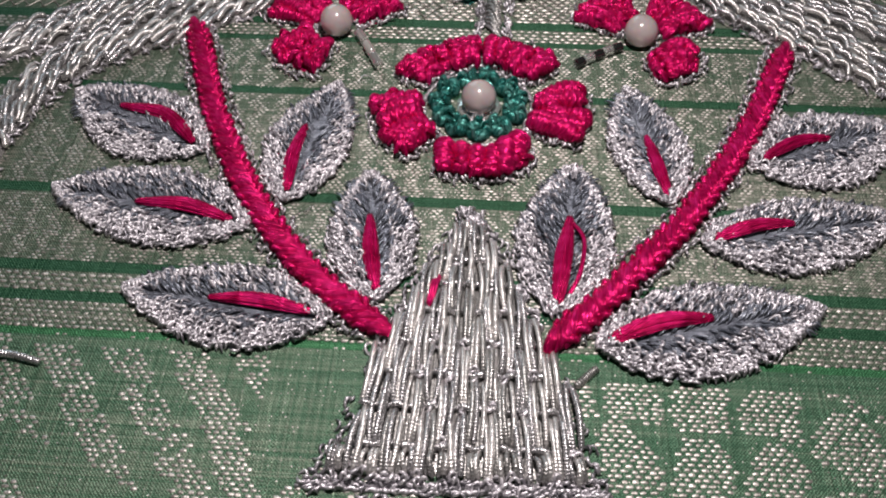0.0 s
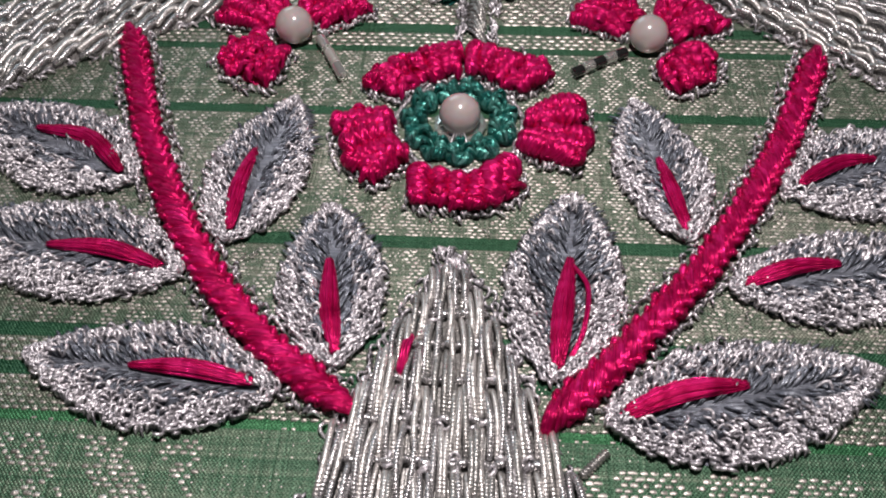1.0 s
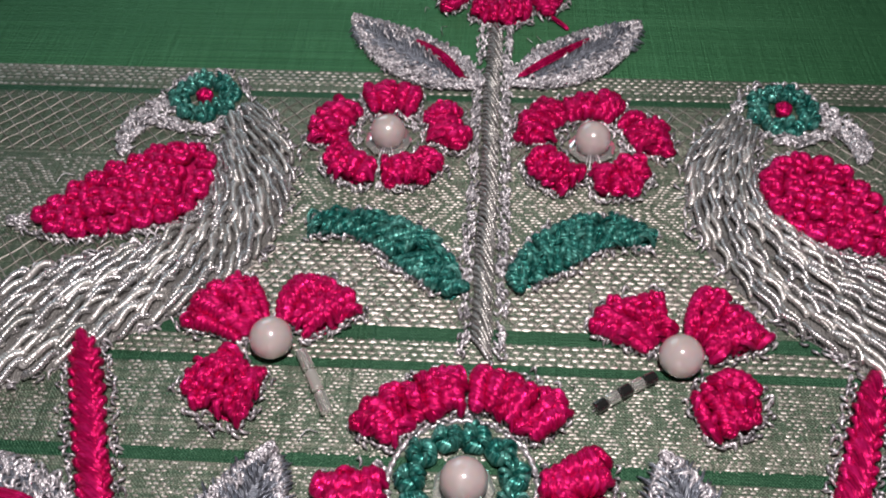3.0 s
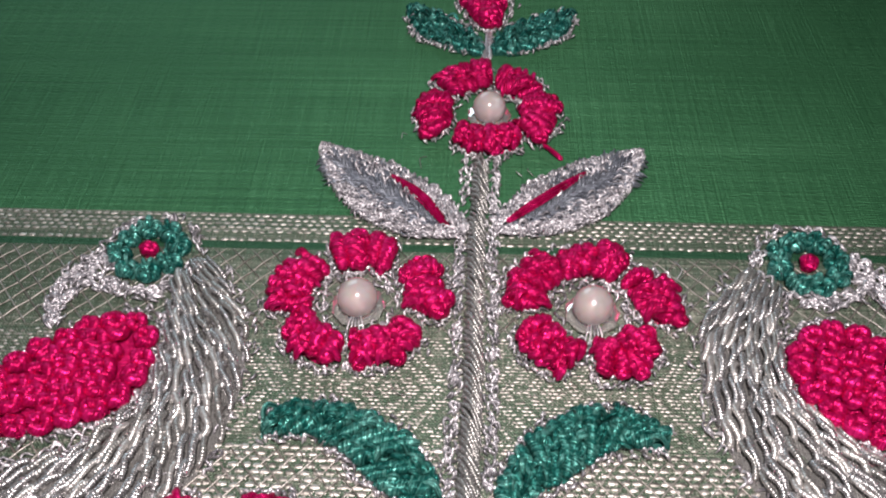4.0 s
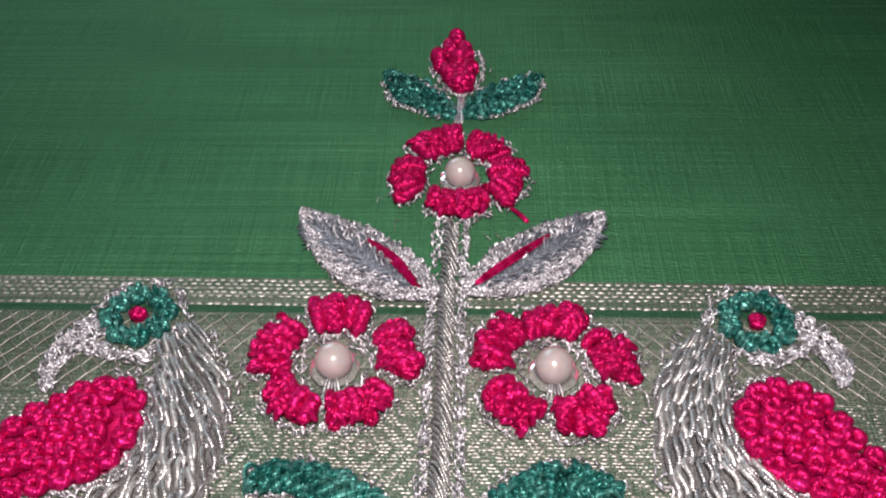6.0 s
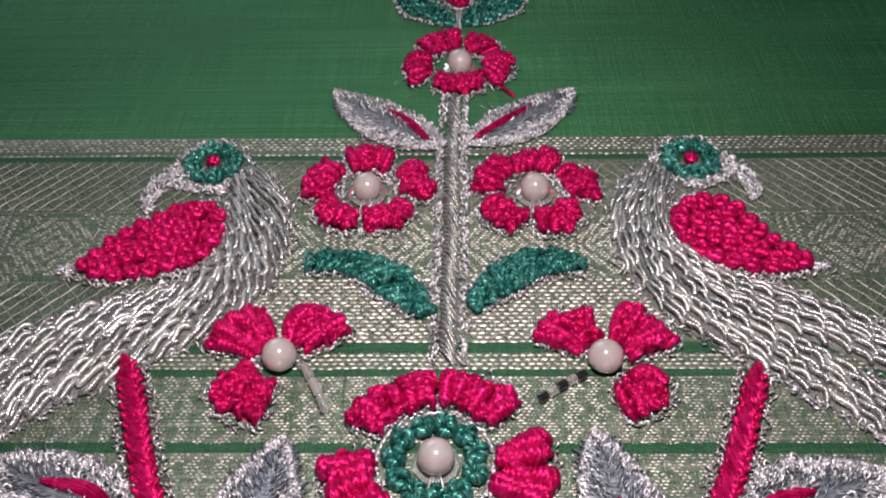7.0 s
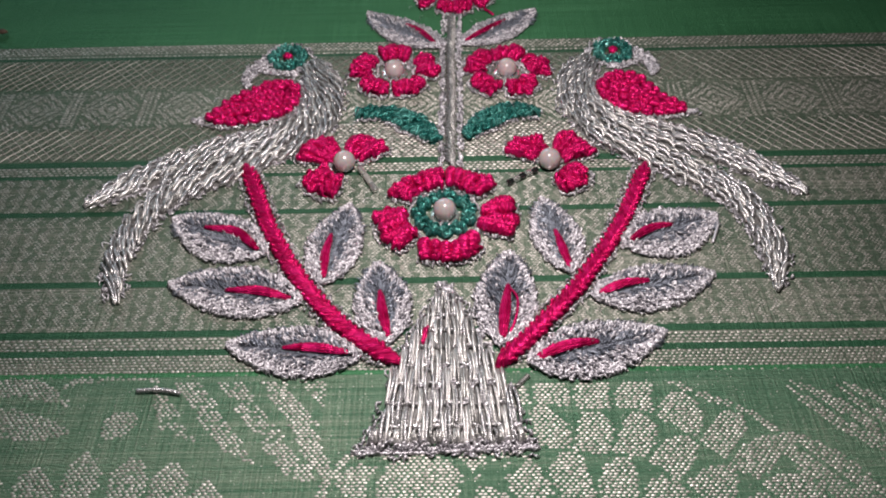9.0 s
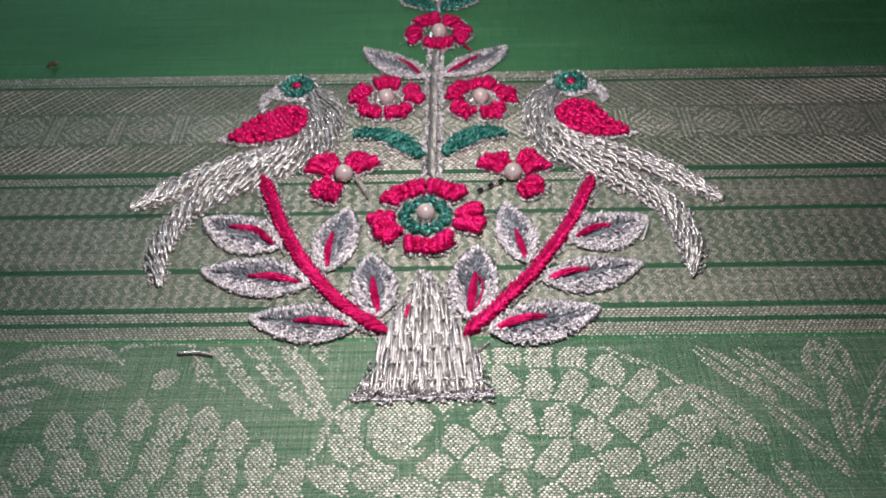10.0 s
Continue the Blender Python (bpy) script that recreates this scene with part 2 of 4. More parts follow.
def sheet(x0, x1, y0, y1, n, m, thick):
    x, y = np.meshgrid(np.linspace(x0, x1, n), np.linspace(y0, y1, m), indexing="ij")
    v = np.stack([x, y, np.maximum(sag(x, y), -0.1)], -1).reshape(-1, 3)
    i, j = np.meshgrid(np.arange(n - 1), np.arange(m - 1), indexing="ij")
    f = np.stack([i * m + j, (i + 1) * m + j, (i + 1) * m + j + 1, i * m + j + 1], -1).reshape(-1, 4)
    low = v - (0, 0, thick)
    return np.vstack([v, low]), np.vstack([f, f[:, ::-1] + len(v)])


cloth = new("silk_cloth", mesh_from("silk_cloth", Geo().add(*sheet(-22, 22, -21, 17, 110, 96, 0.03)), CLOTH))
tagged(cloth, "leaf-green silk cloth with woven silver zari border, spread flat", "cloth", "", "structure")
ORIGIN[cloth] = np.zeros(3)


def tri(u):
    return np.abs((u % 1.0) - 0.5) * 2


def border_y(x):
    """The border runs very slightly askew to the motif."""
    return -0.006 * x


rng = np.random.default_rng(5)


def floats(name, x0, x1, y0, y1, dx, dy, length, width, high, keep, label=""):
    """Raised metallic weft floats on a woven grid; keep(x, y) says which ones show."""
    rows = np.arange(y0, y1, dy)
    cols = np.arange(x0, x1, dx)
    x, y = np.meshgrid(cols, rows)
    x = x + (np.arange(len(rows)) % 2)[:, None] * dx / 2
    x, y = x.ravel(), y.ravel()
    ok = keep(x, y)
    x, y = x[ok], y[ok]
    k = len(x)
    x = x + rng.normal(0, 0.09 * dx, k)
    y = y + border_y(x) + rng.normal(0, 0.06 * dy, k)
    ln = length * rng.uniform(0.8, 1.15, k) / 2
    w = width * rng.uniform(0.85, 1.12, k) / 2
    h = high * rng.uniform(0.75, 1.2, k)
    tilt = rng.normal(0, 0.07, k)
    v = np.empty((k, 3, 4, 3))
    for i, (u, hh) in enumerate(((-1, 0.25), (0, 1.0), (1, 0.25))):
        for j, (s, z) in enumerate(((-1, -0.15), (-0.5, 0.9), (0.5, 0.9), (1, -0.15))):
            v[:, i, j, 0] = x + u * ln
            v[:, i, j, 1] = y + s * w * (0.75 + 0.25 * hh) + u * ln * tilt
            v[:, i, j, 2] = sag(x, y) + z * h * (hh if z > 0 else 1)
    base = (np.arange(k) * 12)[:, None]
    quads = np.array([(i * 4 + j, (i + 1) * 4 + j, (i + 1) * 4 + j + 1, i * 4 + j + 1) for i in range(2) for j in range(3)])
    g = Geo().add(v.reshape(-1, 3), (base[:, None] + quads[None]).reshape(-1, 4))
    return tagged(part(name, g, ZARI, cloth, label), kind="stuff")


def chevron(px, py, duty=0.66):
    def keep(x, y):
        return (((x + 0.42 * px * tri(y / py)) / px) % 1.0 < duty) | (rng.random(len(x)) < 0.06)
    return keep


def medallions(yc):
    """Round lozenge-hatched medallions between sets of slanting bars."""
    def keep(x, y):
        v = y - yc
        u = ((x + MEDAL_AT) / MEDAL) % 1.0 * MEDAL - MEDAL / 2
        r = np.hypot(u, v * 1.0)
        a = np.abs(u) + np.abs(v)
        rings = (r < 0.56) & ((a * 5.2) % 1.0 < 0.6)
        bar = MEDAL / 2 - np.abs(u)
        bars = ((np.abs(bar) < 0.03) | (np.abs(bar - 0.11) < 0.03)) & (np.abs(v) < 0.6)
        edge = (a > 0.84) & (np.abs(v) > 0.3) & (bar > 0.2) & ((u + 1.2 * v) * 5 % 1.0 < 0.6)
        return rings | bars | edge
    return keep


MEDAL, MEDAL_AT = 1.51, 1.525
def dotted(x, y):
    return np.ones(len(x), bool)


def strip(y0, y1, name="shot_ground", mat=None, reach=13.5):
    v, f = sheet(-reach, reach, y0, y1, 56, max(3, int((y1 - y0) / 0.4) + 2), 0.004)
    v[:, 1] += border_y(v[:, 0])
    part(name, Geo().add(v + (0, 0, 0.006), f), mat or SHOT, cloth)


for y0, y1 in ((0.072, 0.50), (-3.42, -0.032), (-3.82, -3.59), (-4.80, -3.92), (-6.48, -4.93), (-7.53, -6.62), (-7.90, -7.67), (-8.33, -8.03)):
    strip(y0, y1)
for y0, y1 in ((-0.03, 0.07), (-3.588, -3.422), (-3.918, -3.822), (-4.928, -4.802), (-6.618, -6.482), (-7.668, -7.532), (-8.028, -7.902)):
    strip(y0, y1, "satin_stripe", SATIN)
strip(-14.6, -8.42, "tabby_ground", TABBY)
FULL = (-13.5, 13.5)
def both(name, x0, x1, y0, y1, dx, dy, length, width, high, keep, rest=0.32):
    """The pattern's floats, and low tabby picks of the same metal between them."""
    floats(name, x0, x1, y0, y1, dx, dy, length, width, high, keep)
    floats("zari_ground", x0, x1, y0, y1, dx * 0.8, dy, length * 0.62, width * 0.7, high * 0.5, lambda x, y: ~keep(x, y) & (rng.random(len(x)) < rest))


both("zari_edge_rows", *FULL, 0.10, 0.49, 0.10, 0.06, 0.08, 0.046, 0.018, lambda x, y: np.abs(((y - 0.16) / 0.2) % 1.0 - 0.5) < 0.42)
def mesh_lines(y0, y1, pitch, slope, r=0.0092):
    """Crossing diagonal lines of metal thread, tied down at each crossing."""
    g = Geo()
    run = (y1 - y0) / slope
    n = max(8, int((y1 - y0) / 0.05))
    for sgn in (-1, 1):
        for x in np.arange(FULL[0], FULL[1], pitch):
            y = np.linspace(y0, y1, n)
            px = x + sgn * run * np.linspace(-0.5, 0.5, n)
            hump = 0.012 + 0.007 * np.cos(2 * math.pi * (y - y0) / (pitch * slope) + sgn)
            g.add(*rope(np.c_[px, y + border_y(px), sag(px, y) + hump], r * rng.uniform(0.85, 1.15), 4))
    tagged(part("zari_mesh", g, ZARI, cloth), kind="stuff")


mesh_lines(-1.12, -0.04, 0.2, 1.15, 0.0088)
mesh_lines(-3.41, -2.42, 0.2, 1.15, 0.0088)
floats("zari_ground", *FULL, -1.12, -0.04, 0.055, 0.045, 0.042, 0.026, 0.007, lambda x, y: rng.random(len(x)) < 0.8)
both("zari_medallions", *FULL, -2.41, -1.14, 0.056, 0.040, 0.060, 0.033, 0.017, medallions(-1.77), 0.16)
floats("zari_ground", *FULL, -3.41, -2.42, 0.055, 0.045, 0.042, 0.026, 0.007, lambda x, y: rng.random(len(x)) < 0.8)
both("zari_edge_rows", *FULL, -3.80, -3.60, 0.10, 0.062, 0.08, 0.046, 0.018, dotted)
both("zari_chevrons", *FULL, -4.79, -3.93, 0.062, 0.039, 0.060, 0.034, 0.014, chevron(0.27, 0.30, 0.5))
both("zari_chevrons", *FULL, -6.47, -4.94, 0.062, 0.039, 0.060, 0.034, 0.014, chevron(0.27, 0.30, 0.5))
both("zari_chevrons", *FULL, -7.52, -6.63, 0.062, 0.039, 0.060, 0.034, 0.014, chevron(0.25, 0.28, 0.5))
both("zari_edge_rows", *FULL, -7.89, -7.68, 0.095, 0.06, 0.075, 0.044, 0.018, dotted)
both("zari_edge_rows", *FULL, -8.32, -8.04, 0.08, 0.055, 0.06, 0.040, 0.018, dotted)


def leaf_at(x, y, cx, cy, deg, length, width, bend=0.0, slit=0.035):
    c, s = math.cos(radians(deg)), math.sin(radians(deg))
    u, w = (x - cx) * c + (y - cy) * s, -(x - cx) * s + (y - cy) * c
    q = np.clip(1 - (u / length) ** 2, 0, 1)
    v = w - bend * q * length
    return (np.abs(v) < width * q**0.75) & (np.abs(u) < length) & ((np.abs(v) > slit) | (u > 0.4 * length)) & (rng.random(len(x)) < 0.95)


def scales(x, y, cx, cy, gap, out):
    """Overlapping petals in rings round a centre."""
    x, y = x + 0.06 * np.sin(5 * y + cx), y + 0.06 * np.sin(4 * x + cy)
    r = np.hypot(x - cx, (y - cy))
    a = np.arctan2(y - cy, x - cx)
    ring = np.floor(r / 0.72)
    count = np.maximum(5, np.round(2 * math.pi * (ring + 0.5) * 0.72 / 0.62))
    ph = (a / (2 * math.pi) * count + 0.5 * ring) % 1.0 - 0.5
    rr = (r / 0.72) % 1.0
    return (np.abs(ph) < (0.5 - gap) * np.sqrt(np.clip(1.05 - rr**2.5, 0, 1))) & (rr > gap * 0.9) & (r < out)


# leaf shapes of the brocade: centre, angle, half length, half width, bend
SCROLLS = [(-6.7, -8.93, 0, 1.15, 0.21, 0.36), (-6.3, -9.14, -14, 0.9, 0.23, -0.08), (-7.5, -9.22, 14, 0.55, 0.09, 0.0), (-7.35, -9.6, 7, 0.62, 0.19, 0.0),
           (-4.79, -9.25, 40, 0.30, 0.22, 0.0), (-5.1, -8.55, 4, 0.75, 0.10, 0.22), (-7.35, -10.1, 25, 0.45, 0.2, 0.0),
           (-8.6, -9.2, 20, 0.8, 0.3, 0.1), (-8.4, -10.4, 80, 0.6, 0.3, 0.0)]
DROPS = [(-6.30, -10.2), (-5.64, -10.17), (-5.03, -10.0), (-4.40, -10.07), (-6.66, -10.85), (-5.92, -10.98), (-5.22, -10.75), (-4.56, -10.78), (-6.95, -11.5), (-6.2, -11.68), (-5.45, -11.55),
         (-4.78, -11.5), (-3.84, -10.15), (-3.95, -10.85), (-4.12, -11.55), (-3.32, -10.45), (-3.38, -11.15), (-3.46, -11.9), (-2.78, -10.85), (-2.80, -11.6), (-2.28, -11.2), (-4.75, -12.25), (-5.5, -12.35), (-4.0, -12.3), (-3.2, -12.6)]
SPRAYS = [(6.9, -8.95, 80, 0.5, 0.24, 0.0), (7.35, -8.95, 95, 0.55, 0.2, 0.0), (6.1, -9.35, -48, 0.95, 0.22, 0.05), (5.35, -9.25, -45, 0.9, 0.24, 0.05), (7.75, -9.75, 58, 1.1, 0.16, 0.0),
          (7.0, -10.2, 85, 0.9, 0.2, 0.0), (6.25, -10.6, -55, 1.0, 0.18, 0.05), (7.6, -11.0, 62, 0.8, 0.16, 0.0), (5.0, -10.1, -45, 0.9, 0.32, 0.0), (6.0, -11.7, -60, 0.9, 0.2, 0.0), (4.9, -11.3, -40, 1.0, 0.34, 0.0)]


def brocade(x, y):
    keep = scales(x, y, 1.55, -11.9, 0.055, 3.75) & (y < -8.62)
    for cx, cy, deg, ln, w, bend in SCROLLS:
        keep |= leaf_at(x, y, cx, cy, deg, ln, w, bend, 0.0)
    for cx, cy, deg, ln, w, bend in SPRAYS:
        keep |= leaf_at(x, y, cx, cy, deg, ln, w, bend)
    for k, (cx, cy) in enumerate(DROPS):
        keep |= leaf_at(x, y, cx - 0.05, cy - 0.14, 62 - 7 * cx + 5 * math.sin(2.1 * k), 0.46, 0.265, 0.0, 0.0)
    # the feathered wing and stem beside the base, and the pale flower below it
    fade = (x > -4.4) & (x < -1.9) & (y < -8.5) & (y > -11.0 - 0.4 * x)
    keep |= fade & (((x + 0.75 * y) / 0.62) % 1.0 < 0.62) & (rng.random(len(x)) < 0.75)
    stem_x = np.interp(-y, [8.9, 9.98, 10.14, 11.33, 12.5], [-2.38, -1.87, -1.52, -0.82, -0.5])
    keep |= (np.abs(x - stem_x) < 0.16) & (y < -8.9)
    keep |= np.hypot((x + 0.54) / 0.52, (y + 10.25) / 0.5) < 1
    gap = np.abs(np.hypot((x + 0.5) / 0.66, (y + 10.35) / 0.66) - 1) < 0.09
    swirl = leaf_at(x, y, 0.45, -10.05, 22, 0.55, 0.14)
    return keep & ~gap & ~swirl


floats("zari_brocade", -9.6, 9.6, -14.2, -8.42, 0.080, 0.046, 0.066, 0.050, 0.017, brocade)
floats("zari_quilting", -2.7, 2.7, -3.4, -2.35, 0.115, 0.062, 0.095, 0.062, 0.022, lambda x, y: np.abs(x) > 0.25)
# plain tabby picks of silver here and there in the ground
floats("zari_flecks", -7.5, 7.5, -13.6, -8.4, 0.066, 0.046, 0.036, 0.026, 0.008, lambda x, y: rng.random(len(x)) < 0.3)
# extra picks, thickest at x = 0, imitate the torch's glitter down the middle
floats("zari_flecks", -3.4, 3.4, -8.3, -0.1, 0.046, 0.036, 0.042, 0.030, 0.008, lambda x, y: (rng.random(len(x)) < np.clip(1.0 - np.abs(x) / 4.4, 0, 1)) & ~((y < -3.43) & (y > -3.58)) & ~((y < -3.83) & (y > -3.91)) & ~((y < -4.81) & (y > -4.92)) & ~((y < -6.49) & (y > -6.61)) & ~((y < -7.54) & (y > -7.66)))

# ---- needlework ----
def bullion(p, q, r, high, rnd, r1=None, curl=True):
    """A bullion knot: a plump core arched from p to q with thread wound round it, and a curl of thread at its far end."""
    p, q = np.asarray(p, float), np.asarray(q, float)
    n = max(28, int(np.hypot(*(q - p)) / 0.0125))
    u = np.linspace(0, 1, n)
    sw = np.array([q[1] - p[1], p[0] - q[0]]) * rnd.uniform(-0.12, 0.12)
    path = np.c_[p[0] + (q[0] - p[0]) * u + sw[0] * np.sin(math.pi * u), p[1] + (q[1] - p[1]) * u + sw[1] * np.sin(math.pi * u),
                 0.03 + high * np.sin(math.pi * np.clip(u * 0.86 + 0.07, 0, 1)) ** 0.6]
    rr = (r + ((r1 or r) - r) * u) * rnd.uniform(0.92, 1.12) * (1 + 0.07 * np.sin(u * rnd.uniform(7, 13) + rnd.uniform(0, 6)))
    g = Geo().add(*rope(path, rr, 10, 1, rnd.uniform(0.05, 0.085), rnd.uniform(0.06, 0.13), 1.1, 0.9, rnd.uniform(0, 6), True))
    if curl:
        size = 1.05 * (r1 or r)
        for w, k in ((rnd.uniform(0.88, 0.98), 1.0), (rnd.uniform(0.55, 0.75), 0.8)):
            at = p + (q - p) * w + np.array([rnd.uniform(-0.02, 0.02), rnd.uniform(-0.02, 0.02)])
            g.add(*knot((at[0], at[1], high * rnd.uniform(0.55, 0.85)), size * k * rnd.uniform(0.85, 1.1), rnd, 0.4))
    return g


def knot(at, size, rnd, high=0.5):
    """A French knot: a thick thread curled round on itself, with a dimple in the middle."""
    a0 = rnd.uniform(0, 6.28)
    u = np.linspace(0, 1, 26)
    a = a0 + u * 2 * math.pi * rnd.uniform(1.05, 1.3)
    rad = size * (0.60 - 0.10 * u)
    path = np.c_[at[0] + rad * np.cos(a), at[1] + rad * np.sin(a), at[2] + size * (high * 0.55 + 0.40 * u + 0.12 * np.sin(3 * a))]
    return rope(path, size * 0.46, 10, 2, size * 0.8, 0.13, 1.1, 0.7, 0.0, True)


def speckle(points, rnd, closed=True, step=0.027, size=0.075, r=0.016, wide=0.034, lean=0.7):
    """An uneven edging of tiny silver loops along a line."""
    p = np.asarray(points, float)[:, :2]
    if closed:
        p = np.vstack([p, p[:1]])
    path = curve(p, 8 * len(p))
    path = even(path, max(4, int(along(path)[-1] / step)))
    d = np.gradient(path, axis=0)
    g = Geo()
    for c, t in zip(path, d):
        a = math.atan2(t[1], t[0])
        o = rnd.gauss(0, wide)
        curls(g, (c[0] - o * math.sin(a), c[1] + o * math.cos(a)), rnd, a, size, r, 0.012, lean)
    return g


def cord(points, n, r=0.03, closed=False, pitch=0.085):
    p = np.asarray(points, float)
    if closed:
        p = np.vstack([p, p[:1]])
    path = even(curve(p, max(40, 6 * len(p))), n)
    path[:, 2] += r * 0.8
    return rope(path, r, 8, 2, pitch, 0.36)


def cord_along(points, r=0.03, closed=False, pitch=0.085):
    p = np.asarray(points, float)
    length = np.linalg.norm(np.diff(np.vstack([p, p[:1]]) if closed else p, axis=0), axis=1).sum()
    return cord(points, max(12, int(length / pitch * 4.5)), r, closed, pitch)


def polar(c, r, deg):
    return (c[0] + r * math.cos(radians(deg)), c[1] + r * math.sin(radians(deg)))


def loop(g, at, a, length, r, z, rnd):
    """A short arched loop of floss lying on top of the stitches."""
    c, s, b = math.cos(a), math.sin(a), rnd.uniform(-0.35, 0.35) * length
    path = curve([(at[0] + length * u * c - b * v * s, at[1] + length * u * s + b * v * c, z * h) for u, v, h in ((-0.5, 0, 0.5), (-0.2, 0.7, 1.2), (0.15, 0.8, 1.3), (0.5, 0, 0.6))], 11)
    g.add(*rope(path, r, 7, 2, 0.09, 0.10, 1.0, 0.8, rnd.uniform(0, 6)))


def rosette(at, size, rnd):
    """A teal knot with a few loops of floss over its rim."""
    g = Geo().add(*knot(at, size, rnd, 0.55))
    for k in range(5):
        a = rnd.uniform(0, 6.28)
        loop(g, (at[0] + 0.62 * size * math.cos(a), at[1] + 0.62 * size * math.sin(a)), a, 0.8 * size, 0.022, at[2] + 1.0 * size, rnd)
    return g


def petal(flower, c, a0, a1, r0, r1, n, rnd, mat=None, b0=None, b1=None):
    """A padded petal of bullion knots laid side by side between two arcs, edged with a silver cord."""
    b0, b1 = a0 if b0 is None else b0, a1 if b1 is None else b1
    mat = mat or PINK
    m, k = 10, 5
    s, w = np.meshgrid(np.linspace(0, 1, m), np.linspace(0, 1, k), indexing="ij")
    ang = np.radians((a0 + (a1 - a0) * s) * (1 - w) + (b0 + (b1 - b0) * s) * w)
    rad = r0 + 0.04 + (r1 - r0 - 0.13) * w
    ang = ang + 0.06 * (np.radians((a0 + a1) / 2) - ang) * 2
    z = 0.012 + 0.09 * np.sin(math.pi * s) ** 0.5 * np.sin(math.pi * w) ** 0.5
    pad = np.stack([c[0] + rad * np.cos(ang), c[1] + rad * np.sin(ang), z], -1).reshape(-1, 3)
    i, j = np.meshgrid(np.arange(m - 1), np.arange(k - 1), indexing="ij")
    f = np.stack([i * k + j, i * k + j + 1, (i + 1) * k + j + 1, (i + 1) * k + j], -1).reshape(-1, 4)
    pe = part("petal", Geo().add(pad, f), mat, flower)
    thick = [min(0.14, max(0.05, 0.63 * math.radians(abs(v)) * rad_ / n)) for v, rad_ in ((a1 - a0, r0 + 0.12), (b1 - b0, r1 - 0.1))]
    for q in range(n):
        u = (q + 0.5) / n
        i_, o_ = a0 + (a1 - a0) * u, b0 + (b1 - b0) * u
        i_, o_ = i_ + rnd.uniform(-2.5, 2.5), o_ + rnd.uniform(-2.5, 2.5)
        lo = r0 + rnd.uniform(-0.04, 0.05)
        hi = r1 - 0.05 + rnd.uniform(-0.08, 0.05) - 0.04 * (2 * u - 1) ** 2
        part("bullion_stitch", bullion(polar(c, lo, i_), polar(c, hi, o_), thick[0], 0.125 + rnd.uniform(-0.045, 0.05), rnd, thick[1]), mat, pe)
    fluff = Geo()
    for _ in range(int(26 * (r1 - r0) * math.radians(abs(b1 - b0)) * r1 / 0.4)):
        u, w = rnd.uniform(0.04, 0.96), rnd.uniform(0.08, 0.98)
        a = (a0 + (a1 - a0) * u) * (1 - w) + (b0 + (b1 - b0) * u) * w
        loop(fluff, polar(c, r0 + (r1 - 0.05 - r0) * w, a), math.radians(a) + rnd.gauss(0, 0.6), rnd.uniform(0.14, 0.24), rnd.uniform(0.026, 0.042), 0.12 + 0.06 * math.sin(math.pi * w), rnd)
    part("floss_loop", fluff, mat, pe)
    g, edge = 0.02, 7
    bow = np.linspace(-1, 1, edge) ** 2
    ring = [polar(c, r0 - g + 0.03 * k, a) for a, k in zip(np.linspace(a0, a1, edge), bow)] + [polar(c, r1 + g - 0.07 * k, a) for a, k in zip(np.linspace(b1, b0, edge), bow)]
    part("edging", speckle(ring, rnd), SILVER, flower, "uneven silver thread edging")
    return pe


def pearl(parent, x, y, r=0.2, z=-0.03):
    prof = [(max(r * math.sin(a), 0.0008), r + z - r * math.cos(a)) for a in np.linspace(0.02, math.pi - 0.01, 22)]
    part("pearl", Geo().add(*lathe(prof, (x, y, 0.03), 36)), PEARL, parent, "round cream pearl bead")


def sequin(parent, x, y, r=0.33):
    v, f = lathe([(0.05, 0.055), (r * 0.6, 0.05), (r, 0.085), (r * 1.01, 0.07), (r * 0.62, 0.03), (0.05, 0.03)], (x, y, 0.0), 9)
    part("sequin", Geo().add(v, f), GLASS, parent, "clear faceted cup sequin")
    ties = Geo()
    for k in range(5):
        a = -math.pi / 2 + (k - 2) * 0.13
        ties.add(*rope(curve([(x + 0.15 * math.cos(a), y + 0.15 * math.sin(a), 0.12), (x + 0.27 * math.cos(a), y + 0.27 * math.sin(a), 0.10), (x + 0.36 * math.cos(a), y + 0.36 * math.sin(a), 0.02)], 8), 0.009, 5))
    part("tie_thread", ties, SILVER, parent)


def curls(g, centre, rnd, direction, size=0.11, r=0.02, z=0.0, spread=0.5, bend=0.6):
    """A short loop of metal thread standing a little off the cloth."""
    a = direction + rnd.gauss(0, spread)
    ln = size * rnd.uniform(0.7, 1.3)
    c, s = math.cos(a), math.sin(a)
    b = bend * ln * rnd.choice((-1, 1)) * rnd.uniform(0.2, 1)
    pts = [(-0.5, 0, 0.0), (-0.15, 0.8, 0.7), (0.2, 0.7, 1.0), (0.5, -0.1, 0.1)]
    path = [(centre[0] + ln * u * c - b * w * s, centre[1] + ln * u * s + b * w * c, z + 0.012 + 0.05 * h * rnd.uniform(0.7, 1.4)) for u, w, h in pts]
    g.add(*rope(curve(path, 6), r * rnd.uniform(0.8, 1.2), 4, ends=0.6))


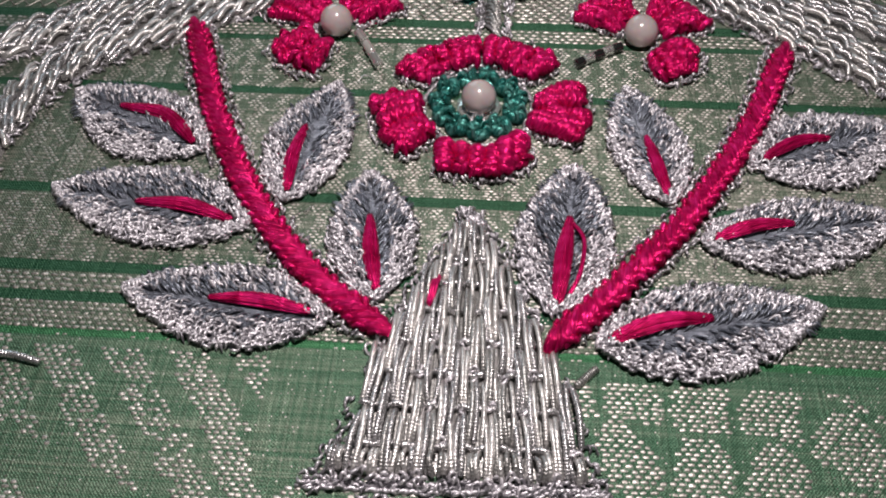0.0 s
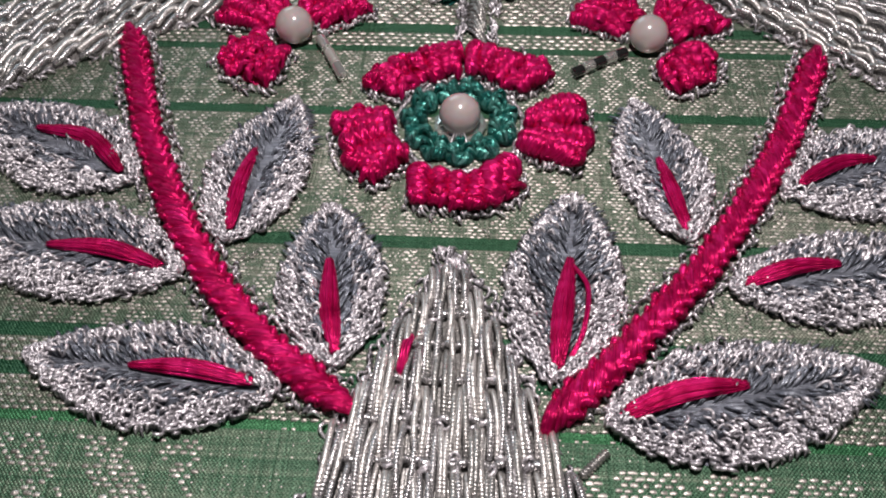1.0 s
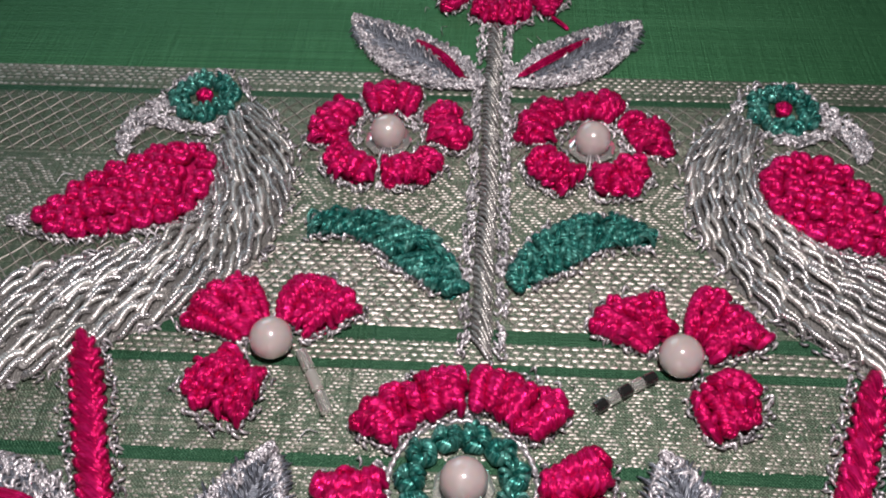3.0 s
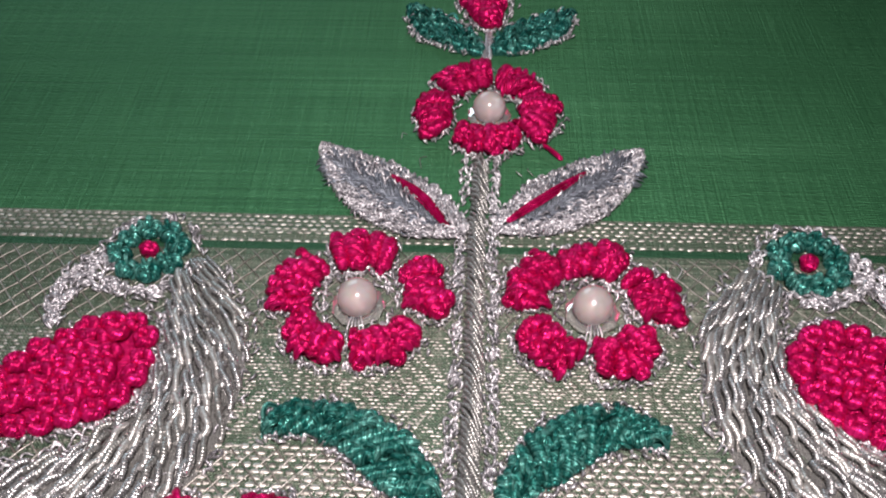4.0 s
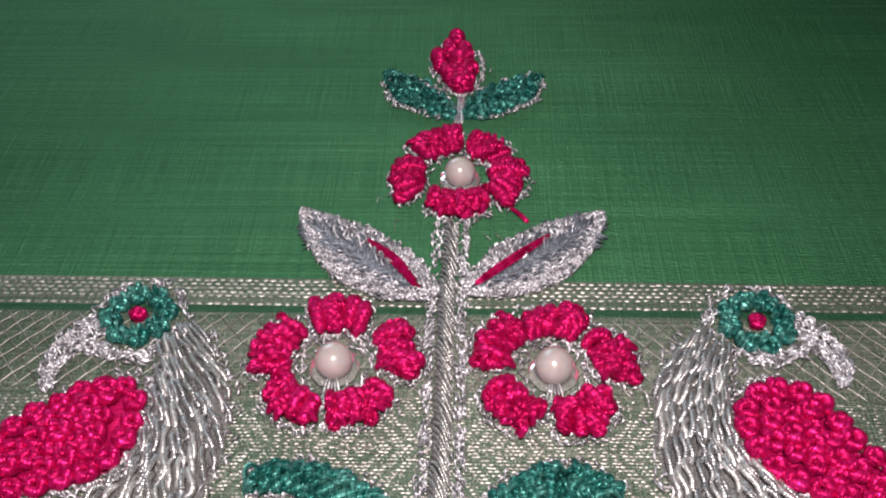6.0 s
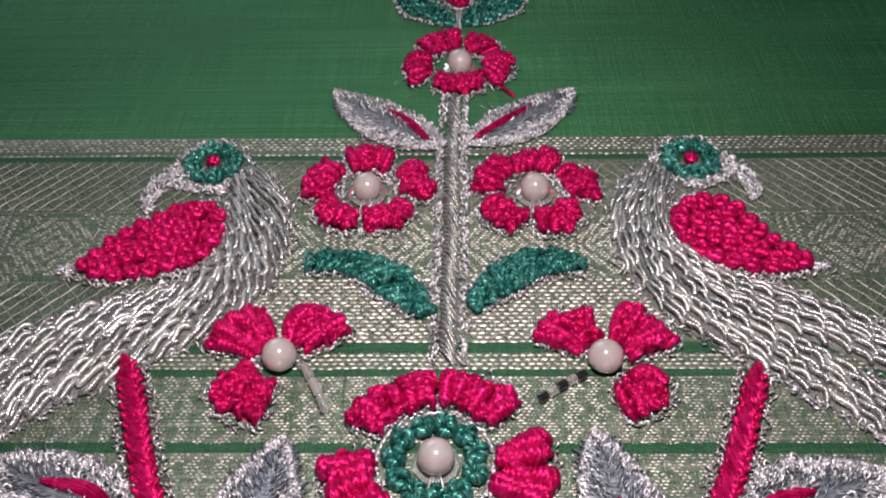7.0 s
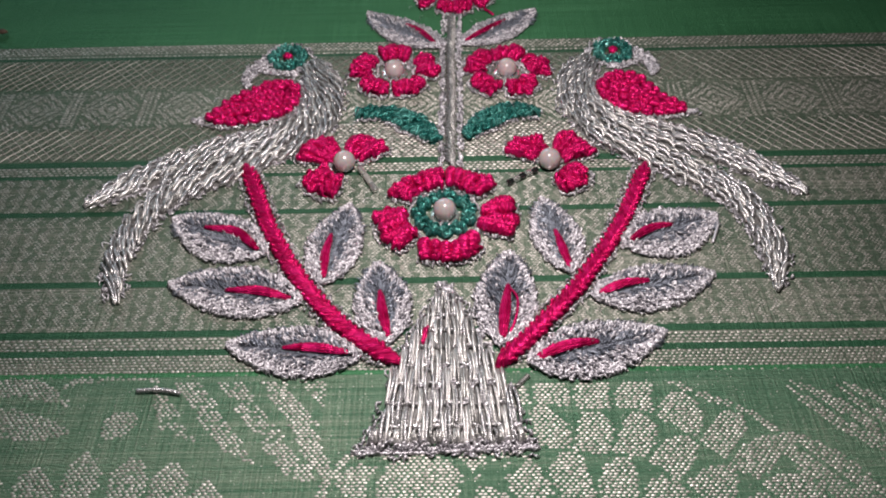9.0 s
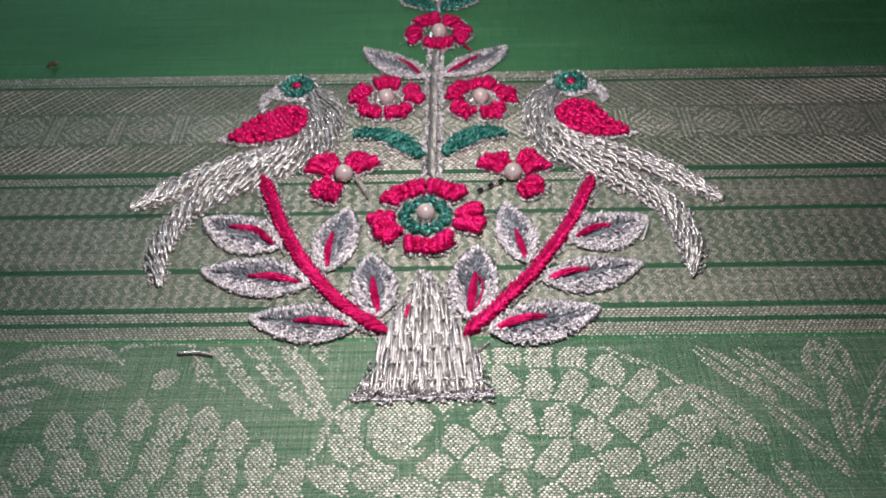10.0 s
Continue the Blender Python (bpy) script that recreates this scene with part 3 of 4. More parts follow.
def satin(g, a, b, width, rnd, r=0.05, pitch=0.055, slant=0.09, high=0.09):
    """Slanting satin stitches laid over a padded line from path a to b (the two edges)."""
    n = len(a)
    for k in range(n):
        p, q = a[k], b[min(n - 1, k)]
        mid = (p + q) / 2
        path = curve([(*p[:2], 0.015), (*(p[:2] * 0.75 + q[:2] * 0.25), high * 0.85), (*mid[:2], high * rnd.uniform(0.85, 1.15)), (*(p[:2] * 0.25 + q[:2] * 0.75), high * 0.85), (*q[:2], 0.015)], 12)
        g.add(*rope(path, r * rnd.uniform(0.85, 1.15), 6, ends=0.8))


def stem(name, points, half, label):
    """A curved branch of slanting satin stitches with a silver cord on both sides."""
    ob = thing(name, (*points[0], 0), label, "embroidered twig", "crimson twigs")
    rnd = random.Random(name + str(points[0]))
    path = even(curve(points, 120), int(along(curve(points, 60))[-1] / 0.068))
    _, side, _ = frames(path)
    t = np.gradient(path, axis=0)
    t /= np.linalg.norm(t, axis=1)[:, None]
    w = half * np.clip(np.minimum(np.arange(len(path)) + 2, len(path) + 2 - np.arange(len(path))) / 5, 0.45, 1)[:, None]
    jit = np.array([[rnd.uniform(0.75, 1.22)] for _ in path])
    g = Geo()
    satin(g, path - side * w * jit + t * 0.15, path + side * w * jit - t * 0.15, half, rnd, 0.05, high=0.13)
    part("satin_stitches", g, PINK, ob)
    # raised looped stitches down both edges, heavier on the one towards the light
    loops = Geo()
    for sgn, size in ((-1, 0.036), (1, 0.027)):
        for k in range(1, len(path) - 2, 2):
            e = path[k] + sgn * side[k] * w[k] * rnd.uniform(0.78, 0.98)
            d = t[k][:2]
            o = -sgn * side[k][:2]
            z = rnd.uniform(0.10, 0.145)
            loops.add(*rope(curve([(*(e[:2] - d * 0.07 - o * 0.03), 0.03), (*(e[:2] - d * 0.01 - o * 0.02), z), (*(e[:2] + d * 0.04 + o * 0.01), z * 0.95), (*(e[:2] + d * 0.08 + o * 0.035), 0.09)], 12), size * rnd.uniform(0.85, 1.2), 8, 2, 0.07, 0.12, 1.0, 0.8, 0.0, True))
    part("edging", loops, PINK, ob, "looped crimson edging")
    for sgn in (-1, 1):
        part("outline_stitches", speckle((path + sgn * side * (half + 0.075))[::4], rnd, False, 0.034, 0.08, 0.0145, 0.028), SILVER, ob, "uneven silver thread edging")
    return ob


def vein(parent, points, half, mat=None):
    g = Geo()
    base = even(curve(points, 30), 30)
    _, side, _ = frames(base)
    u = np.linspace(0, 1, 30)
    prof = np.clip(np.sin(math.pi * (0.06 + 0.88 * u)), 0, 1)[:, None] ** 0.7
    for k in range(11):
        o = (k - 5) / 5
        wob = 0.005 * np.sin(u * 5 + k * 1.7)[:, None]
        path = base + side * (prof * half * 0.95 * o + wob)
        path[:, 2] = 0.06 + 0.075 * prof[:, 0] * (1 - 0.6 * o * o) + 0.006 * math.sin(k * 2.3)
        g.add(*rope(path, half * 0.24 * (0.35 + 0.65 * prof[:, 0]), 6))
    return part("vein", g, mat or PINK, parent, "crimson satin-stitched vein")


def zari_leaf(base, tip, left, right, vein_pts, vein_half, bend=0.0, group="silver leaves", label="", shade=0.55):
    """A pointed leaf of looped silver thread, with slate-grey floss fanning from a crimson vein. left, right: its half widths."""
    ob = thing("embroidered_leaf", (*base, 0), label or "silver zari-stitched leaf with slate shading and crimson vein", "embroidered leaf", group)
    rnd = random.Random(str(base))
    b, t = np.array(base, float), np.array(tip, float)
    ax = t - b
    ln = np.hypot(*ax)
    ax /= ln
    nx = np.array([-ax[1], ax[0]])
    ang = math.atan2(ax[1], ax[0])

    def prof(u):
        return np.sin(math.pi * np.clip(u, 0, 1) ** 0.92) ** 0.72 * (1 - 0.25 * u**3)

    def at(u, w):
        side = left if w > 0 else right
        return b + ax * ln * u + nx * (w * side * prof(u) + bend * math.sin(math.pi * u))

    # soft pad under the stitches
    m, k = 16, 9
    pad = np.array([[(*at(min(max(u, 0.01), 0.995), w), 0.008 + 0.035 * (1 - w * w) * math.sin(math.pi * u)) for w in np.linspace(-0.96, 0.96, k)] for u in np.linspace(0, 1, m)]).reshape(-1, 3)
    i, j = np.meshgrid(np.arange(m - 1), np.arange(k - 1), indexing="ij")
    f = np.stack([i * k + j, i * k + j + 1, (i + 1) * k + j + 1, (i + 1) * k + j], -1).reshape(-1, 4)
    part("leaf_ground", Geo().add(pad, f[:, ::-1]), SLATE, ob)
    centre = (b + t) / 2
    strands = Geo()
    for q in range(int(560 * ln / 2)):
        u = rnd.uniform(0.12, 0.92)
        w = rnd.uniform(-0.82, 0.82)
        p0 = at(u, w)
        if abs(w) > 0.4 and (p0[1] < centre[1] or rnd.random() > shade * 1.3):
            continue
        d = ang + (1 if w > 0 else -1) * rnd.uniform(0.45, 0.8)
        le = rnd.uniform(0.14, 0.24) * min(1, 0.4 + prof(u))
        p1 = p0 + le * np.array([math.cos(d), math.sin(d)])
        strands.add(*rope(curve([(*p0, 0.03), (*((p0 + p1) / 2), 0.085), (*p1, 0.035)], 5), 0.0125 * rnd.uniform(0.7, 1.2), 4))
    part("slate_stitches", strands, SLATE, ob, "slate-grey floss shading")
    g = Geo()
    area = ln * (left + right) * 0.72
    for q in range(int(620 * area)):
        u = rnd.random() ** 0.95
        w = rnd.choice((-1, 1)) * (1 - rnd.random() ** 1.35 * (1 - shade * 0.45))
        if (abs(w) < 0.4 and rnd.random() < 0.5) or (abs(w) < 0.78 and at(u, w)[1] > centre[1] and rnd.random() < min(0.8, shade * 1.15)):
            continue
        curls(g, at(u, w * 0.96), rnd, ang + (1 if w > 0 else -1) * 0.75, 0.10, 0.0145, 0.02 + 0.03 * (1 - abs(w)), 0.45)
    part("zari_stitches", g, SILVER, ob, "curled silver metal thread")
    loops = Geo()
    for row, (w, size) in enumerate(((1.0, 0.085), (0.84, 0.095), (0.66, 0.09))):
        for sgn in (-1, 1):
            n = int(ln * 1.15 / 0.075)
            for q in range(n):
                u = (q + 0.5 * (row % 2) + rnd.uniform(-0.2, 0.2)) / n * 0.97 + 0.015
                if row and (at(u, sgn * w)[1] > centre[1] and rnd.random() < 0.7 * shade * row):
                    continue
                curls(loops, at(u, sgn * w), rnd, ang + sgn * 0.85, size, 0.0165, 0.012 + 0.014 * row, 0.3, 0.9)
    for q in range(10):
        curls(loops, at(rnd.uniform(0.93, 1.0), rnd.uniform(-0.8, 0.8)), rnd, ang, 0.1, 0.016, 0.01, 0.4)
    part("looped_edge", loops, SILVER, ob, "looped silver thread edge")
    if vein_pts:
        vein(ob, vein_pts, vein_half * 0.9)
    return ob


def flower(name, c, petals, label, group, pearl_at=None):
    ob = thing(name, (*c, 0), label, "embroidered flower", group)
    rnd = random.Random(str(c))
    for p in petals:
        petal(ob, c, *p[:5], rnd, None, *p[5:7])
    return ob


# the large flower
main = flower("embroidered_flower", (-0.15, -5.06), [
    (88, 155, 0.68, 1.14, 7, 91, 153), (34, 83, 0.70, 1.18, 6, 36, 85), (-36, 10, 0.66, 1.25, 5, -31, 15),
    (-122, -45, 0.76, 1.17, 6, -112, -57), (170, 231, 0.67, 1.20, 5, 178, 231)],
    "large crimson bullion-knot flower with teal knot ring and pearl", "large flower")
rnd = random.Random(3)
for k in range(11):
    a = 2 * math.pi * k / 11 + 0.2
    part("teal_knot", rosette((-0.15 + 0.44 * math.cos(a), -5.06 + 0.44 * math.sin(a), 0.0), 0.138, rnd), TEAL, main, "teal French knot")
ring = Geo().add(*cord_along([polar((-0.15, -5.06), 0.63, a) for a in range(0, 360, 24)], 0.024, True))
part("outline_cord", ring, SILVER, main, "twisted silver outline cord")
sequin(main, -0.14, -5.10, 0.26)
pearl(main, -0.14, -5.09, 0.2, -0.03)

# the pair of flowers beside the stem
PAIR = "crimson five-petalled bullion flower with pearl centre"
for c, petals in (
    ((-1.13, -0.80), [(58, 122, 0.45, 0.93, 5, 68, 117), (-6, 50, 0.50, 0.90, 5, -14, 46), (-98, -27, 0.42, 0.82, 6, -92, -31), (189, 254, 0.50, 0.87, 5, 207, 256), (131, 192, 0.51, 0.94, 6, 135, 190)]),
    ((1.18, -0.84), [(59, 122, 0.46, 0.88, 6, 56, 114), (-10, 46, 0.43, 0.90, 6, -14, 42), (-92, -36, 0.41, 0.86, 5, -90, -37), (196, 258, 0.46, 0.90, 5, 202, 246), (122, 176, 0.47, 0.93, 6, 125, 180)]),
):
    fl = flower("embroidered_flower", c, petals, PAIR, "pair of flowers")
    sequin(fl, c[0] - 0.01, c[1] - 0.03, 0.27)
    pearl(fl, c[0] - 0.01, c[1] - 0.03)
    g, rnd = Geo(), random.Random(str(c))
    for k in range(46):
        a = rnd.uniform(0, 6.28)
        curls(g, polar(c, 0.37 + rnd.uniform(-0.04, 0.04), math.degrees(a)), rnd, a + 1.57, 0.1, 0.016)
    part("zari_stitches", g, SILVER, fl, "curled silver metal thread")

# the top flower, its bud and teal leaves
top = flower("embroidered_flower", (0.16, 2.27), [
    (87, 146, 0.50, 0.98, 6, 88, 142), (38, 77, 0.44, 0.93, 5, 38, 78), (-42, 24, 0.42, 0.86, 6, -46, 20), (-140, -46, 0.40, 0.80, 7, -124, -60), (154, 207, 0.50, 0.90, 5, 161, 217)],
    "crimson five-petalled bullion flower under the bud", "top flower")
sequin(top, 0.16, 2.22, 0.27)
pearl(top, 0.16, 2.22)

bud = thing("embroidered_bud", (0.12, 4.3, 0), "crimson knotted flower bud on a short silver stalk", "embroidered bud")
rnd = random.Random(11)
for x, y, dx, dy in ((0.0, 5.72, 0.05, -0.34), (-0.1, 5.45, 0.0, -0.32), (0.12, 5.42, 0.03, -0.34), (-0.26, 5.2, 0.08, -0.4), (0.0, 5.15, 0.03, -0.42),
                     (0.22, 5.22, -0.06, -0.4), (-0.14, 4.8, 0.12, -0.36), (0.08, 4.78, 0.02, -0.42), (0.27, 4.85, -0.1, -0.36), (0.02, 4.5, 0.06, -0.22), (0.2, 4.52, -0.05, -0.24)):
    part("bullion_stitch", (bullion((0.06 + x, y - 0.1), (0.06 + x + dx, y - 0.1 + dy), 0.115, 0.12, rnd)), PINK, bud)
part("edging", speckle([(-0.02, 5.55), (-0.2, 5.2), (-0.29, 4.9), (-0.12, 4.45), (0.14, 4.1), (0.42, 4.45), (0.48, 4.9), (0.36, 5.2)], rnd, False), SILVER, bud)
stalk = Geo()
for k in (-1, 0, 1):
    stalk.add(*rope(even(curve([(0.13 + 0.05 * k, 3.45, 0.03), (0.15 + 0.02 * k, 3.8, 0.05), (0.17 + 0.03 * k, 4.18, 0.03)], 20), 20), 0.03, 6, 2, 0.09, 0.2))
part("stalk", stalk, SILVER, bud)


def teal_leaf(points, halfs, n, label, group, fill="bullion", slant=0.10):
    """A leaf of teal stitches set across a curved line."""
    ob = thing("embroidered_leaf", (*points[0], 0), label, "embroidered leaf", group)
    rnd = random.Random(str(points[0]))
    path = even(curve(points, 60), 60)
    _, side, _ = frames(path)
    hw = np.interp(np.linspace(0, 1, 60), np.linspace(0, 1, len(halfs)), halfs)
    pad = np.stack([np.c_[(path + side * hw[:, None] * w)[:, :2], 0.015 + 0.05 * (1 - w * w) * hw / max(halfs)] for w in np.linspace(-1, 1, 5)], 1).reshape(-1, 3)
    i, j = np.meshgrid(np.arange(59), np.arange(4), indexing="ij")
    f = np.stack([i * 5 + j, i * 5 + j + 1, (i + 1) * 5 + j + 1, (i + 1) * 5 + j], -1).reshape(-1, 4)
    part("leaf_ground", Geo().add(pad, f), TEAL, ob)
    for q in range(n):
        k = int((q + 0.5) / n * 59)
        e = min(59, k + int(slant * 60))
        p, o = path[k] + side[k] * hw[k], path[e] - side[e] * hw[e]
        if fill == "bullion":
            part("bullion_stitch", (bullion(p[:2], o[:2], 0.056, 0.10, rnd)), TEAL, ob)
        else:
            for w in ((-0.5, 0.5) if hw[k] > 0.17 else (0.0,)):
                c = path[k] + side[k] * hw[k] * w
                part("teal_knot", Geo().add(*knot((c[0] + rnd.uniform(-0.04, 0.04), c[1] + rnd.uniform(-0.04, 0.04), 0.0), rnd.uniform(0.1, 0.15), rnd)), TEAL, ob)
    fluff = Geo()
    for _ in range(70 if fill == "bullion" else 34):
        k = rnd.randrange(3, 56)
        w = rnd.uniform(-0.95, 0.95)
        c = path[k] + side[k] * hw[k] * w
        d = path[k + 2] - path[k - 2]
        loop(fluff, c[:2], math.atan2(d[1], d[0]) + rnd.gauss(0.55 if fill == "bullion" else 0.0, 0.5), rnd.uniform(0.12, 0.22), rnd.uniform(0.018, 0.03), 0.16 * (1 - 0.35 * w * w), rnd)
    part("floss_loop", fluff, TEAL, ob)
    for sgn in (-1, 1):
        part("edging", speckle((path + sgn * side * (hw + 0.02)[:, None])[::5], rnd, False), SILVER, ob, "uneven silver thread edging")
    return ob


teal_leaf([(-0.93, 4.6), (-0.62, 4.2), (-0.3, 3.95), (0.03, 3.62)], [0.05, 0.3, 0.27, 0.08], 9, "small teal knotted leaf beside the bud", "bud leaves", "knot")
teal_leaf([(1.28, 4.58), (0.95, 4.15), (0.62, 3.95), (0.26, 3.62)], [0.05, 0.3, 0.3, 0.08], 9, "small teal knotted leaf beside the bud", "bud leaves", "knot")
teal_leaf([(-1.88, -2.22), (-1.35, -2.15), (-0.78, -2.45), (-0.27, -3.05)], [0.10, 0.19, 0.27, 0.10], 17, "curved teal bullion-stitched leaf", "teal leaves", slant=0.14)
teal_leaf([(1.74, -2.3), (1.25, -2.15), (0.72, -2.42), (0.27, -2.92)], [0.10, 0.22, 0.27, 0.08], 17, "curved teal bullion-stitched leaf", "teal leaves", slant=0.14)

# the three-petalled flowers
SMALL = "crimson three-petalled fan flower with a pearl at its foot"
for c, petals, pc in (
    ((-1.96, -3.76), [(106, 170, 0.30, 0.99, 6, 114, 166), (18, 88, 0.30, 0.93, 6, 28, 84), (-166, -90, 0.30, 0.90, 6, -156, -98)], (-1.96, -3.74)),
    ((1.79, -3.81), [(97, 160, 0.30, 0.90, 6, 97, 155), (10, 74, 0.30, 0.95, 6, 16, 70), (-80, -14, 0.30, 0.83, 6, -78, -20)], (1.78, -3.79)),
):
    fl = flower("embroidered_flower", c, petals, SMALL, "three-petalled flowers")
    pearl(fl, *pc)

# ---- pink stems, silver leaves ----
stem("embroidered_twig", [(-3.75, -3.75), (-3.19, -5.23), (-2.5, -6.56), (-1.75, -7.53), (-0.9, -8.25)], 0.112, "crimson satin-stitched curved stem with silver edging")
stem("embroidered_twig", [(3.50, -3.94), (2.84, -5.40), (2.05, -6.68), (1.58, -7.27), (1.06, -7.87), (0.66, -8.25)], 0.108, "crimson satin-stitched curved stem with silver edging")

zari_leaf((-3.15, -5.92), (-4.84, -5.02), 0.56, 0.52, [(-4.28, -5.27), (-3.69, -5.42), (-3.27, -5.85)], 0.085)
zari_leaf((-2.45, -6.98), (-4.60, -6.57), 0.5, 0.56, [(-3.68, -6.74), (-3.1, -6.78), (-2.6, -6.95)], 0.08)
zari_leaf((-1.45, -8.10), (-3.45, -7.85), 0.5, 0.46, [(-2.62, -7.93), (-2.1, -7.95), (-1.6, -8.05)], 0.075)
zari_leaf((-2.12, -6.62), (-1.80, -4.78), 0.50, 0.44, [(-2.06, -5.49), (-2.13, -5.95), (-2.12, -6.52)], 0.075, shade=0.7)
zari_leaf((-1.02, -7.85), (-1.26, -6.20), 0.46, 0.46, [(-1.19, -6.80), (-1.12, -7.3), (-1.02, -7.76)], 0.08, shade=0.75)
rl = zari_leaf((0.72, -7.92), (0.93, -6.00), 0.52, 0.48, [(0.86, -6.72), (0.78, -7.3), (0.71, -7.85)], 0.085, shade=0.75)
part("loose_thread", Geo().add(*rope(even(curve([(0.87, -6.8, 0.08), (0.98, -7.1, 0.16), (0.93, -7.5, 0.14), (0.8, -7.78, 0.06)], 24), 24), 0.022, 6)), PINK, rl, "loose crimson loop of floss")
zari_leaf((1.90, -6.46), (1.56, -4.72), 0.42, 0.42, [(1.72, -5.49), (1.80, -5.9), (1.89, -6.39)], 0.07, shade=0.7)
zari_leaf((2.82, -5.86), (4.50, -5.22), 0.52, 0.62, [(3.73, -5.43), (3.35, -5.52), (2.94, -5.79)], 0.08, shade=0.45)
zari_leaf((2.2, -7.0), (4.17, -6.57), 0.42, 0.52, [(3.12, -6.70), (2.7, -6.77), (2.26, -6.96)], 0.08, shade=0.4)
zari_leaf((1.1, -8.28), (3.17, -7.75), 0.50, 0.54, [(2.16, -7.91), (1.65, -8.0), (1.15, -8.23)], 0.095, shade=0.4)
TOPS = "pointed silver leaf with slate shading under the top flower"
zari_leaf((-0.12, 0.22), (-1.80, 1.60), 0.44, 0.44, [(-0.96, 1.11), (-0.6, 0.75), (-0.28, 0.29)], 0.06, 0.10, "top leaves", TOPS)
zari_leaf((0.26, 0.28), (1.94, 1.59), 0.44, 0.44, [(1.28, 1.21), (0.8, 0.78), (0.34, 0.38)], 0.06, -0.08, "top leaves", TOPS)

# ---- central stem of plaited wire ----
cs = thing("wire_plait", (0, -3.75, 0), "plaited tarnished silver wire stem edged with zari", "embroidered stem")
rnd = random.Random(21)
axis = even(curve([(0.08, 1.42), (0.03, 0.2), (0.02, -1.4), (-0.01, -2.7), (-0.02, -3.78)], 80), 140)
rims = Geo()
for k, (x, y, _) in enumerate(axis[:-3]):
    s = 1 if k % 2 else -1
    part("plait_strand", Geo().add(*rope(curve([(x - 0.10 + rnd.uniform(-0.02, 0.02), y + 0.15, 0.02), (x - 0.02 + rnd.uniform(-0.02, 0.02), y + 0.02, 0.10 + 0.02 * s), (x + 0.09 + rnd.uniform(-0.02, 0.02), y - 0.2 * rnd.uniform(0.7, 1.2), 0.03)], 9), 0.021 * rnd.uniform(0.75, 1.25), 6, 1, 0.05, 0.1)), STEEL if k % 4 else PURL, cs)
for k in range(620):
    x, y, _ = axis[rnd.randrange(139)]
    s = rnd.choice((-1, 1))
    curls(rims, (x + s * rnd.uniform(0.13, 0.22), y + rnd.uniform(-0.03, 0.03)), rnd, 1.57 + s * 0.5, 0.075, 0.015)
part("zari_stitches", rims, SILVER, cs, "curled silver metal thread")

# ---- base of couched purl wires ----
vase = thing("embroidered_vase", (-0.15, -9.6, 0), "tapering base of couched silver purl wires in basket weave", "embroidered vase")
rnd = random.Random(31)
LEFT_X = lambda y: np.interp(y, [-9.62, -9.2, -8.6, -8.0, -7.4, -6.85], [-1.22, -1.10, -0.96, -0.76, -0.48, -0.17])
RIGHT_X = lambda y: np.interp(y, [-9.62, -9.2, -8.6, -8.0, -7.4, -6.85], [1.00, 0.86, 0.68, 0.47, 0.22, -0.07])


def purl(p, q, r, high, rnd, pitch=0.026):
    """A short length of coiled purl wire arched between two points."""
    d = np.hypot(q[0] - p[0], q[1] - p[1])
    n = max(14, int(d / pitch * 2.7))
    u = np.linspace(0, 1, n)
    bow = rnd.uniform(-0.03, 0.03)
    path = np.c_[p[0] + (q[0] - p[0]) * u + bow * np.sin(math.pi * u), p[1] + (q[1] - p[1]) * u, 0.03 + high * np.sin(math.pi * u) ** 0.55]
    return rope(path, r, 6, 1, pitch, 0.03, 1.0, 0.5)


pad = np.array([[(LEFT_X(y) + (RIGHT_X(y) - LEFT_X(y)) * u, y, 0.014 + 0.02 * math.sin(math.pi * u)) for u in np.linspace(0.02, 0.98, 7)] for y in np.linspace(-9.6, -6.85, 16)]).reshape(-1, 3)
i, j = np.meshgrid(np.arange(15), np.arange(6), indexing="ij")
part("base_ground", Geo().add(pad, np.stack([i * 7 + j, i * 7 + j + 1, (i + 1) * 7 + j + 1, (i + 1) * 7 + j], -1).reshape(-1, 4)), STEEL, vase)
# basket weave: pairs of upright wires ride over every second cross wire and dip under the next
ROWS = [-9.66, -9.37, -9.0, -8.66, -8.32, -7.98, -7.66, -7.36, -7.08, -6.82]
for yw in ROWS[1:-1]:
    n = 60
    weft = np.c_[np.linspace(LEFT_X(yw) + 0.02, RIGHT_X(yw) - 0.02, n), yw + 0.012 * np.sin(np.arange(n) * 0.7), 0.085 + 0.018 * np.sin(np.arange(n) * 1.3)]
    part("weft_wire", Geo().add(*rope(weft, 0.03, 7, 1, 0.03, 0.05)), PURL, vase)
